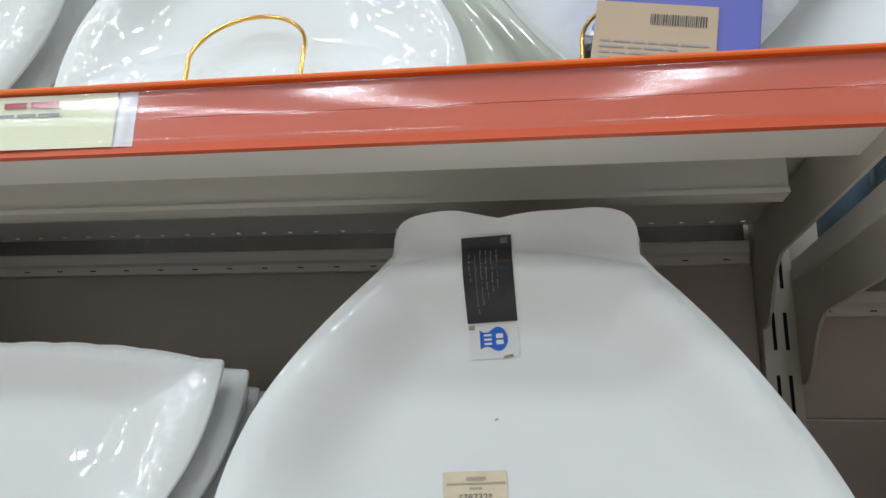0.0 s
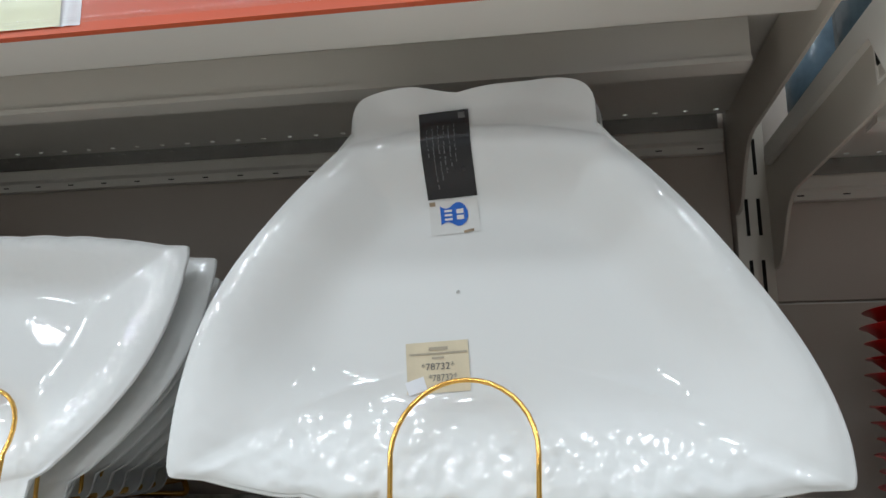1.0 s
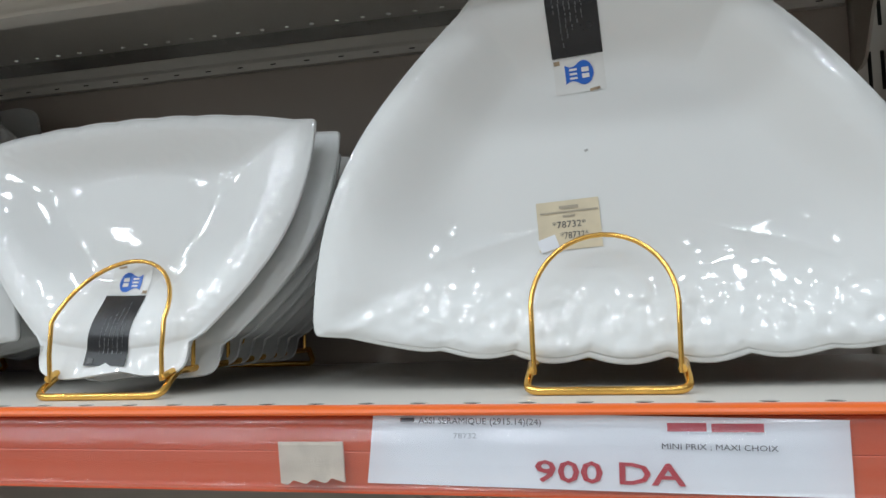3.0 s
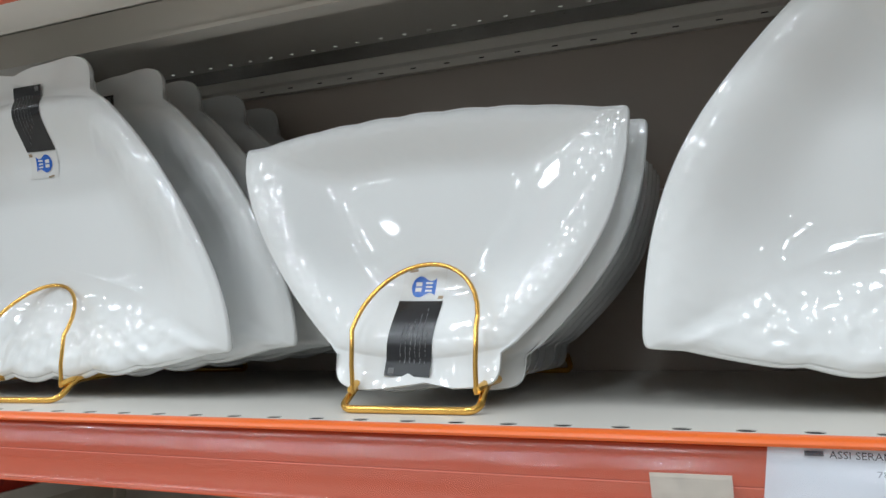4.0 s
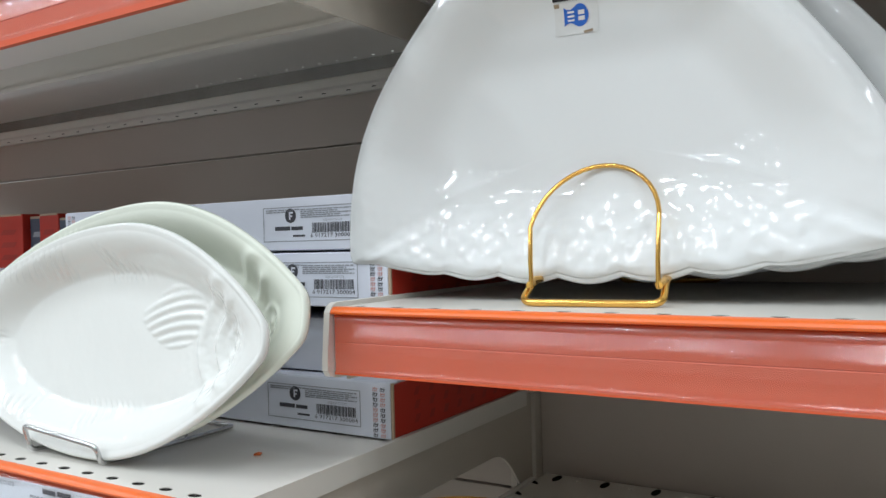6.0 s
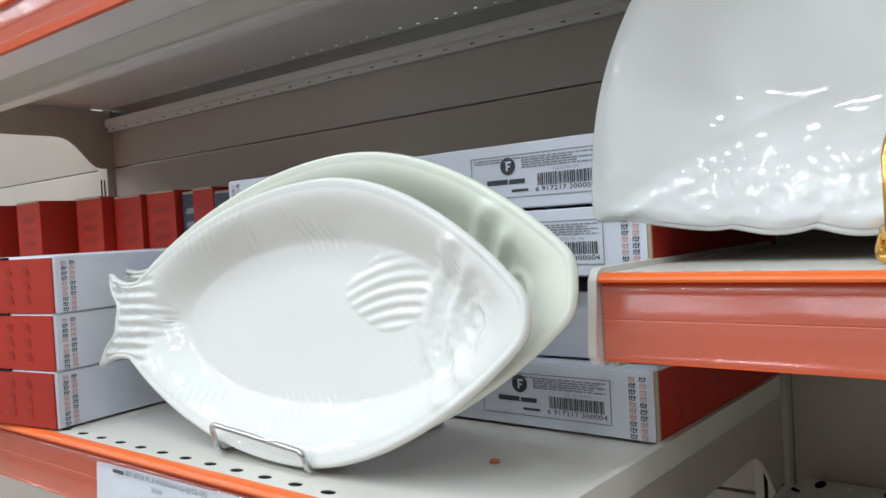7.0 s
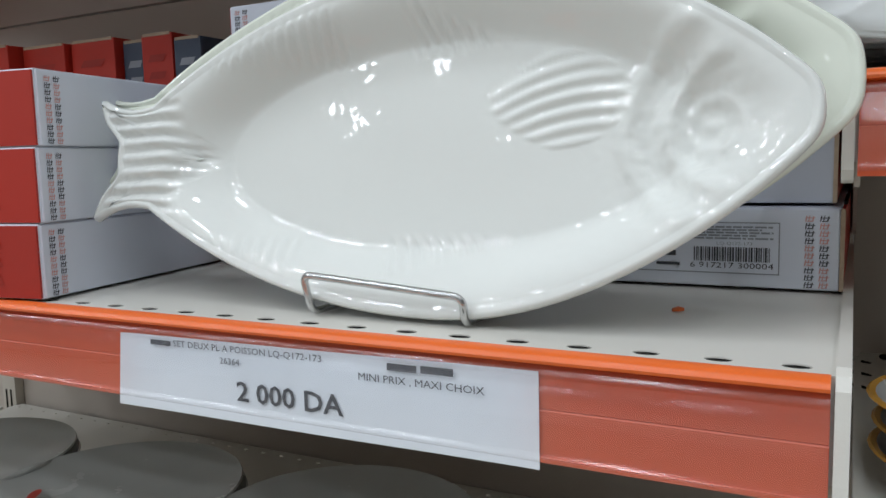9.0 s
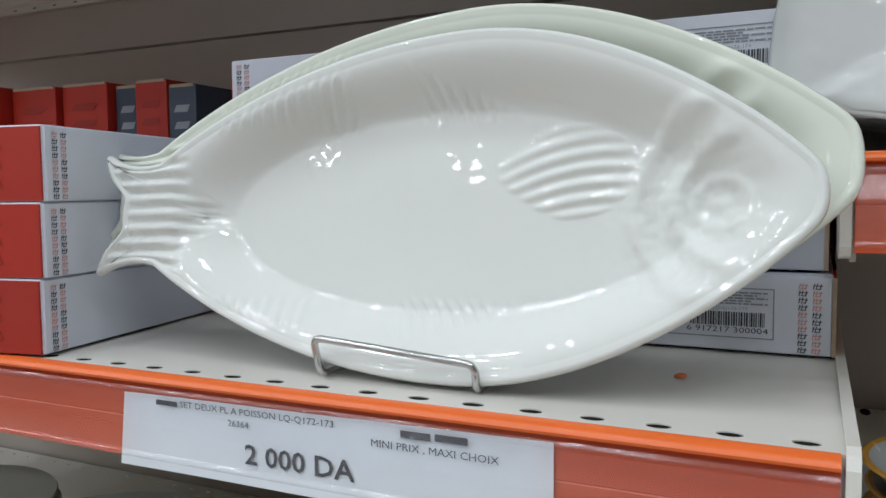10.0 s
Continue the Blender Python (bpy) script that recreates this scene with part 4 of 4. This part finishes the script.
def box_print(face, x0, x1, z0, z1, seed):
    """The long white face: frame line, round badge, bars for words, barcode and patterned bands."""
    y = -0.0007
    w = 0.0006
    fx0, fx1, fz0, fz1 = x1 - 0.116, x1 - 0.026, z0 + 0.006, z1 - 0.006
    part("frame_line", bars(bmesh.new(), [(fx0, fx1, fz0, fz0 + w), (fx0, fx1, fz1 - w, fz1), (fx0, fx0 + w, fz0, fz1), (fx1 - w, fx1, fz0, fz1)], y), GREY_INK, face, "thin grey frame")
    badge = disc(bmesh.new(), fx0 + 0.028, fz0 + 0.0195, 0.0055, y)
    bars(badge, [(fx0 + 0.012, fx0 + 0.0275, fz0 + 0.0085, fz0 + 0.0115), (fx0 + 0.0285, fx0 + 0.040, fz0 + 0.0085, fz0 + 0.0112)], y)
    bars(badge, [(fx0 + 0.030, fx0 + 0.042, fz0 + 0.0035, fz0 + 0.0050)], y)
    part("badge", badge, INK, face, "black round badge and bar")
    part("badge_mark", bars(bmesh.new(), [(fx0 + 0.0268, fx0 + 0.0282, fz0 + 0.0165, fz0 + 0.0225), (fx0 + 0.0268, fx0 + 0.0308, fz0 + 0.0211, fz0 + 0.0225), (fx0 + 0.0268, fx0 + 0.0300, fz0 + 0.0186, fz0 + 0.0198)], y - 0.0003), BOX_WHITE, face)
    rng, bc, x = random.Random(seed), bmesh.new(), fx1 - 0.041
    rows = []
    while x < fx1 - 0.004:
        t = rng.choice((0.0003, 0.0006, 0.0009))
        rows.append((x, x + t, fz0 + 0.0062, fz0 + 0.0135))
        x += t + rng.choice((0.0004, 0.0007))
    tagged(part("barcode", bars(bc, rows, y), INK, face, "black barcode"), kind="stuff")
    lettering("6 917217 300004", 0.0040, INK, face, pose(fx1 - 0.043, y, fz0 + 0.0040), width=0.040)
    lettering("LQ-Q172-173", 0.0023, GREY_INK, face, pose(fx1 - 0.030, y, fz0 + 0.0153), width=0.017)
    part("small_print", bars(bmesh.new(), text_bars(fx1 - 0.052, fx1 - 0.003, fz0 + 0.0172, fz1 - 0.0018, 5, seed) + text_bars(fx0 + 0.003, fx0 + 0.038, fz1 - 0.0045, fz1 - 0.0015, 2, seed + 1), y), GREY_INK, face, "grey unreadable print")


def bands(face, x0, z0, z1, seed):
    rng = random.Random(seed)
    for name, mat, off in (("dark_band", INK, 0), ("pink_band", PINK_INK, 1)):
        rows, k = bmesh.new(), 0
        z = z0 + 0.001
        while z < z1 - 0.003:
            for c in (0, 1):
                if (k // 3 + c) % 2 == off:
                    x = x0 + c * 0.0065
                    for a, b, w, h in ((0.0, 0.0, 0.0005, 0.0028), (0.0014, 0.0004, 0.0004, 0.0026), (0.0030, 0.0, 0.0006, 0.0026), (0.0, 0.0016, 0.0042, 0.0004), (0.0008, 0.0, 0.0024, 0.0004)):
                        s = 0.0006 * b / 0.0026
                        v = [rows.verts.new(p) for p in ((x + a, -0.0007, z + b), (x + a + w, -0.0007, z + b), (x + a + w + 0.0005, -0.0007, z + b + h), (x + a + 0.0005, -0.0007, z + b + h))]
                        rows.faces.new(v)
            z += 0.0036
            k += 1
        part(name, rows, mat, face, "patterned band on the card")


def dish_box(m, label, seed, plain_side=False, printed=True, mirror=False):
    """A flat carton: white long sides, red tuck-flap ends, a grey lid."""
    ob = thing("dish_carton", label, "carton", "cartons of fish dishes", m)
    part("carton", one_box(0.0012, BW - 0.0012, 0.0012, BD, 0.0006, BH - 0.0008, bevel=0.0008), BOX_GREY if plain_side else BOX_WHITE, ob, smooth=False)
    for x0, x1 in ((-0.0002, 0.0012), (BW - 0.0012, BW + 0.0002)):
        flap = bmesh.new()
        box(flap, x0, x1, 0.0015, BD - 0.002, 0.0012, BH - 0.0018)
        end = part("end_flap", flap, BOX_RED, ob, "red printed end flap", smooth=False)
        out = x1 + 0.0004 if x0 > 0 else x0 - 0.0004
        prn = bmesh.new()
        for j in range(9):
            for i in range(3):
                yy, zz = 0.025 + j * 0.020, 0.008 + i * 0.010
                prn.faces.new([prn.verts.new((out, yy + a, zz + b)) for a, b in ((0, 0), (0.006, 0), (0.009, 0.006), (0.003, 0.006))])
        part("flap_print", prn, BOX_DARKRED, end, "darker red pattern")
        part("tuck_slot", one_box(min(out, x0), max(out, x1), 0.05, 0.13, BH - 0.0018, BH - 0.0002), HOLE_SHADE, end, "dark tuck slot")
    part("card_edge", one_box(BW - 0.0016, BW + 0.0004, -0.0002, 0.0014, 0.0008, BH - 0.001), CARD_EDGE, ob, "worn card edge", smooth=False)
    if printed:
        face = part("printed_side", one_box(0.002, BW - 0.002, -0.0003, 0.0012, 0.0015, BH - 0.0018), BOX_WHITE, ob, "white printed side", smooth=False)
        if mirror:
            bands(face, 0.006, 0.001, BH - 0.001, seed)
        else:
            box_print(face, 0.002, BW - 0.002, 0.0015, BH - 0.0018, seed)
            bands(face, BW - 0.017, 0.001, BH - 0.001, seed)
            bands(face, 0.006, 0.001, BH - 0.001, seed + 3)
            redb = disc(bmesh.new(), BW - 0.192, BH - 0.012, 0.0062, -0.0007)
            part("red_badge", redb, BOX_RED, face, "red round badge")
            part("red_badge_word", bars(bmesh.new(), [(BW - 0.205, BW - 0.172, BH - 0.026, BH - 0.021)], -0.0007), INK, face, "dark bar over a maker's name")
    return ob


zc = 1.1008
for i, (dx, dy, dz, pl) in enumerate(((0, 0, 0, False), (-0.004, 0.012, 0, True), (0.0, 0.001, 0.0085, False), (-0.001, 0.0, 0, False))):
    zc += dz
    dish_box(pose(-0.7575 - BW + dx, 0.069 + dy, zc, 0, 0, -0.4 + 0.3 * (i % 2)), ("blank grey-sided red dish carton" if pl else "white printed dish carton with red ends") + (" on the shelf" if i == 0 else " in a stack"), 11 + i, pl, not pl)
    zc += BH + 0.0003
zc = 1.1008
for i in range(3):
    # lies with its long side running back into the shelf
    dish_box(Matrix.Translation((-1.131 + 0.001 * i, -0.0855 + 0.0015 * i, zc)) @ pose(0, 0, 0, 0, 0, 99.3 + 0.5 * i) @ Matrix.Translation((0, 0, 0)), "dish carton with its red end outwards" + (" on the shelf" if i == 0 else " on another"), 31 + i, False, True, i >= 0)
    zc += BH - 0.0013


def standing_box(x, y, w, h, d, mat, yaw=0.0):
    ob = thing("standing_carton", "red carton standing on end behind the stacks" if mat is BOX_RED else "blue-grey carton standing among red ones", "carton", "cartons standing in a row", pose(x, y, 1.1005, 0, 0, yaw))
    part("carton", one_box(0, w, 0, d, 0, h, bevel=0.0012), mat, ob, smooth=False)
    prn = bmesh.new()
    for i in range(5):
        zz = h * (0.55 + 0.08 * i)
        prn.faces.new([prn.verts.new((w * a, -0.0006, zz + b)) for a, b in ((0.2, 0), (0.7, 0.0), (0.8, 0.006), (0.3, 0.006))])
    part("print", prn, BOX_DARKRED if mat is BOX_RED else GREY_INK, ob, "darker printed pattern")
    part("flap_edge", one_box(0.002, w - 0.002, -0.0005, 0.001, h - 0.002, h + 0.0006), CARD_EDGE, ob, "worn card edge")
    return ob


xr = -1.325
for i, (w, h, mat, dy) in enumerate(((0.030, 0.176, BOX_BLUE, 0.0), (0.036, 0.182, BOX_RED, 0.0), (0.030, 0.180, BOX_BLUE, 0.008), (0.056, 0.184, BOX_RED, 0.0), (0.058, 0.183, BOX_RED, -0.006), (0.060, 0.185, BOX_RED, -0.02), (0.026, 0.184, BOX_BLUE, 0.03), (0.062, 0.186, BOX_RED, -0.05), (0.030, 0.184, BOX_BLUE, 0.0), (0.062, 0.186, BOX_RED, -0.06), (0.06, 0.186, BOX_RED, -0.06))):
    if i == 0:
        xr = -1.235
    xr -= w + 0.002
    standing_box(xr, 0.150 + dy, w, h, 0.13 if dy > -0.03 else 0.17, mat)

# ---------------------------------------------------------------- red bowls, jars, lower shelves


def bowl_stack(x, y, z, n, r, step, mat, label, category, group, rim=None, tall=0.034):
    for i in range(n):
        k = r * (1 - 0.003 * ((i * 5) % 4))
        h = tall
        prof = [(0.0, 0.0), (k * 0.66, 0.0), (k * 0.70, h * 0.06), (k * 0.95, h * 0.94), (k * 0.985, h * 0.965), (k, h * 1.0), (k * 0.985, h * 1.03), (k * 0.945, h * 1.0), (k * 0.92, h * 0.94), (k * 0.67, h * 0.08), (k * 0.60, h * 0.05), (0.0, h * 0.05)]
        ob = thing(category, label, "bowl", group, pose(x + 0.0015 * math.sin(i * 2.4), y + 0.001 * math.cos(i * 1.7), z + i * step, 0, 0, i * 37))
        part("bowl", lathe(bmesh.new(), prof, 40), mat, ob)
        if rim:
            part("rim", lathe(bmesh.new(), [(k * 0.99, h * 0.955), (k * 1.008, h * 1.0), (k * 0.985, h * 1.045), (k * 0.94, h * 1.01), (k * 0.99, h * 0.955)], 40), rim, ob, "amber glazed rim")


bowl_stack(0.306, 0.165, 1.2005, 12, 0.071, 0.0098, RED_PLASTIC, "red plastic bowl nested in a stack", "red_bowl", "stack of red bowls", None, 0.017)
bowl_stack(-0.690, 0.040, 1.0203, 3, 0.055, 0.0120, STONEWARE, "white bowl with amber rim nested in a stack", "rimmed_bowl", "stack of rimmed bowls", AMBER, 0.018)


def jar(x, y, r, h):
    ob = thing("glass_jar", "ribbed blue-grey glass jar with frosted lid", "jar", "jars on the shelf", pose(x, y, 1.4645))
    bm = bmesh.new()
    seg, prof = 60, [(0.0, 0.0), (0.9, 0.0), (1.0, 0.06), (1.0, 0.80), (0.86, 0.93), (0.80, 1.0), (0.0, 1.0)]
    rings = []
    for k in range(seg):
        a = k * math.tau / seg
        rib = 1 + 0.018 * math.cos(k * math.pi)
        rings.append([bm.verts.new((q * r * rib * math.cos(a), q * r * rib * math.sin(a), z * h)) for q, z in prof])
    for k in range(seg):
        A, B = rings[k], rings[(k + 1) % seg]
        for i in range(len(prof) - 1):
            bm.faces.new((A[i], A[i + 1], B[i + 1], B[i]))
    bmesh.ops.remove_doubles(bm, verts=bm.verts, dist=1e-6)
    part("jar", bm, JAR_GLASS, ob)
    part("lid", lathe(bmesh.new(), [(0, h), (r * 0.9, h), (r * 0.95, h + 0.006), (r * 0.6, h + 0.03), (r * 0.2, h + 0.04), (0, h + 0.04)], 32), FROST, ob, "frosted lid")


jar(0.254, 0.215, 0.036, 0.075)
jar(0.262, 0.130, 0.036, 0.075)
jar(0.345, 0.170, 0.042, 0.090)
wrap = bmesh.new()
lathe(wrap, [(0, 0), (0.03, 0), (0.034, 0.01), (0.033, 0.05), (0.02, 0.066), (0, 0.068)], 14)
for v in wrap.verts:
    v.co *= 1 + 0.08 * noise.noise(v.co * 60)
wb = new("wrapped_jar", finish("wrapped_jar", wrap, FROST))
wb.matrix_basis = pose(0.262, 0.050, 1.4645)
tagged(wb, "jar wrapped in crumpled clear film on the shelf", "jar")


def pizza_stack(x, y, n, decor):
    for i in range(n):
        top = i == n - 1
        prof = [(0, 0.004), (0.052, 0.004), (0.062, 0.007), (0.085, 0.0125), (0.088, 0.014), (0.0888, 0.0125), (0.086, 0.010), (0.063, 0.003), (0.052, 0.0), (0, 0.0)]
        ob = thing("pizza_plate", "grey-white round pizza plate with printed decoration" if top else "grey-white round pizza plate in a stack", "plate", "pizza plates", pose(x + 0.002 * math.sin(i * 3), y, 0.8605 + i * 0.0075, 0, 0, 20 * i))
        part("plate", lathe(bmesh.new(), prof, 72), STONEWARE, ob)
        if top:
            for mat, name, shape in decor:
                bm = bmesh.new()
                for a0, r0, w, h in shape:
                    r0, w, h = r0 * 0.6, w * 0.6, h * 0.6
                    c = (r0 * math.cos(radians(a0)), r0 * math.sin(radians(a0)))
                    rot = radians(a0 + 90)
                    zz = 0.0046 if r0 < 0.054 else 0.0098
                    ring = []
                    for k in range(14):
                        q = k * math.tau / 14
                        px, py = w * math.cos(q), h * math.sin(q) * (1 - 0.4 * math.cos(q))
                        ring.append(bm.verts.new((c[0] + px * math.cos(rot) - py * math.sin(rot), c[1] + px * math.sin(rot) + py * math.cos(rot), zz)))
                    bm.faces.new(ring)
                part(name, bm, mat, ob)


words = [(a, 0.118, 0.0035, 0.0035) for a in (52, 55, 58, 61, 64, 67)] + [(a, 0.105, 0.0045, 0.0045) for a in (22, 27, 32, 37)]
pizza_stack(-1.375, 0.000, 11, [(INK, "print_bars", words), (LEAF_GREEN, "leaf", [(5, 0.08, 0.01, 0.004)])])
pizza_stack(-1.205, 0.008, 11, [(INK, "print_bars", words), (PEPPER_RED, "pepper", [(30, 0.085, 0.022, 0.008), (12, 0.09, 0.02, 0.006)]), (LEAF_GREEN, "leaf", [(45, 0.09, 0.012, 0.003)])])
pizza_stack(-1.030, 0.030, 11, [(PEPPER_RED, "pepper", [(95, 0.075, 0.016, 0.006), (104, 0.065, 0.012, 0.008)]), (LEAF_GREEN, "leaf", [(75, 0.08, 0.012, 0.006), (112, 0.07, 0.01, 0.006)])])

# ---------------------------------------------------------------- upper shelves


def square_dish(m, label, mat, w=0.255, d=0.19, deep=0.018):
    """A rounded rectangular platter, standing: x across, z up, its face to -y."""
    bm = bmesh.new()
    n, rows = 72, []

    def outline(s):
        out = []
        for k in range(n):
            a = k * math.tau / n
            c, q = math.cos(a), math.sin(a)
            out.append((math.copysign(abs(c) ** 0.42, c) * w / 2 * s, math.copysign(abs(q) ** 0.42, q) * d / 2 * s + d / 2))
        return out
    for s, y in ((0.3, deep), (0.62, deep), (0.72, deep * 0.9), (0.84, deep * 0.45), (0.95, deep * 0.08), (1.0, 0.0), (1.012, 0.002), (1.0, 0.0055), (0.8, deep * 0.6 + 0.006), (0.6, deep + 0.006), (0.3, deep + 0.006)):
        rows.append([bm.verts.new((u, y, v)) for u, v in outline(s)])
    for A, B in zip(rows, rows[1:]):
        for i in range(n):
            bm.faces.new((A[i], A[(i + 1) % n], B[(i + 1) % n], B[i]))
    bm.faces.new(rows[0])
    bm.faces.new(rows[-1])
    ob = new("platter", finish("platter", bm, mat, True, 80))
    ob.matrix_basis = m
    return tagged(ob, label, "platter", "platters on the upper shelf")


shell_plate(Matrix.Translation((-0.161, 0.056, 1.5240)) @ pose(0, 0, 0, -9, 0, 0) @ Matrix.Scale(0.755, 4), "white shell plate in a gold stand above", "shell plates on the upper shelf")
plate_stand(pose(-0.162, 0.044, 1.508), "gold wire plate stand holding a shell plate", 5, 0.18)
plate_stand(pose(0.083, 0.052, 1.508), "gold wire plate stand behind the blue carton", 5, 0.18)
for i in range(4):
    shell_plate(Matrix.Translation((-0.130 + 0.022 * i, 0.092 + 0.024 * i, 1.5150)) @ pose(0, 0, 0, -9 - i, 0, 4) @ Matrix.Scale(0.80, 4), "shell plate in a stack, tinted grey-green as shade", "grey-green shell plates", None, SHADED_SHELL)
for i in range(4):
    shell_plate(Matrix.Translation((-0.440 - 0.002 * i, 0.058 + 0.030 * i, 1.512 + 0.2405 * 0.76)) @ pose(0, 0, 0, -12, 180, 3) @ Matrix.Scale(0.76, 4), "white shell plate stacked handle down on the upper shelf", "shell plates on the upper shelf", None, SMALL_SHELL)
shell_plate(Matrix.Translation((0.086, 0.066, 1.5275 + 0.172)) @ pose(0, 0, 0, -9, 180, 0) @ Matrix.Scale(0.707, 4), "small white shell plate standing handle down above", "small shell plates on the upper shelf", dict(turn=-8, u=0.046, top=0.236, scale=1.1), SMALL_SHELL)
bb = thing("blue_carton", "blue carton with kraft label at the shelf edge", "carton", at=pose(0.050, 0.030, 1.5085, -4, 8, 0))
part("carton", one_box(0, 0.085, 0, 0.05, 0, 0.12, bevel=0.001), BLUE_BOX, bb, smooth=False)
kl = part("label", one_box(-0.004, 0.062, -0.0012, -0.0004, 0.002, 0.054), KRAFT_LABEL, bb, "kraft paper label with barcode", smooth=False)
rng = random.Random(3)
rows, x = [], 0.026
while x < 0.056:
    t = rng.choice((0.0004, 0.0008))
    rows.append((x, x + t, 0.040, 0.047))
    x += t + 0.0006
part("barcode", bars(bmesh.new(), rows, -0.0016), INK, kl, "dark barcode")
part("print", bars(bmesh.new(), text_bars(0.0, 0.058, 0.005, 0.030, 7, 4, 0.3), -0.0016), GREY_INK, kl, "unreadable grey print")
shell_plate(Matrix.Translation((0.20, 0.075, 1.509)) @ pose(0, 0, 0, -12, 10, -20) @ Matrix.Scale(0.6, 4), "white shell plate behind the blue carton", "shell plates on the upper shelf")
# upper shelf of the fish bay
knife = thing("kitchen_tool", "blue and black handled kitchen tool at the shelf edge", "kitchen tool", at=pose(-0.86, -0.020, 1.443, 0, 84, 14))
part("handle", lathe(bmesh.new(), [(0, -0.09), (0.006, -0.085), (0.008, -0.04), (0.007, 0.0), (0, 0.0)], 16), TOOL_BLUE, knife)
part("head", lathe(bmesh.new(), [(0, 0.0), (0.008, 0.0), (0.011, 0.015), (0.009, 0.04), (0, 0.045)], 16), TOOL_BLACK, knife, "black rubber end")
for i in range(2):
    square_dish(pose(-1.02 + 0.10 * i, 0.03 + 0.012 * i, 1.4375, -16, 0, -6 * i), "white platter with dark wire rest on the upper shelf", PORCELAIN, 0.12, 0.11)
    wr = thing("wire_rest", "dark wire rest in front of a platter", "plate stand", "wire rests", pose(-1.02 + 0.10 * i, 0.018 + 0.012 * i, 1.4375))
    part("wire", tube(bmesh.new(), rounded([(-0.02, 0.03, 0.002), (-0.02, 0, 0.002), (-0.018, 0.006, 0.05), (0.018, 0.006, 0.05), (0.02, 0, 0.002), (0.02, 0.03, 0.002)], 0.006), 0.0013, 8), TOOL_BLACK, wr)
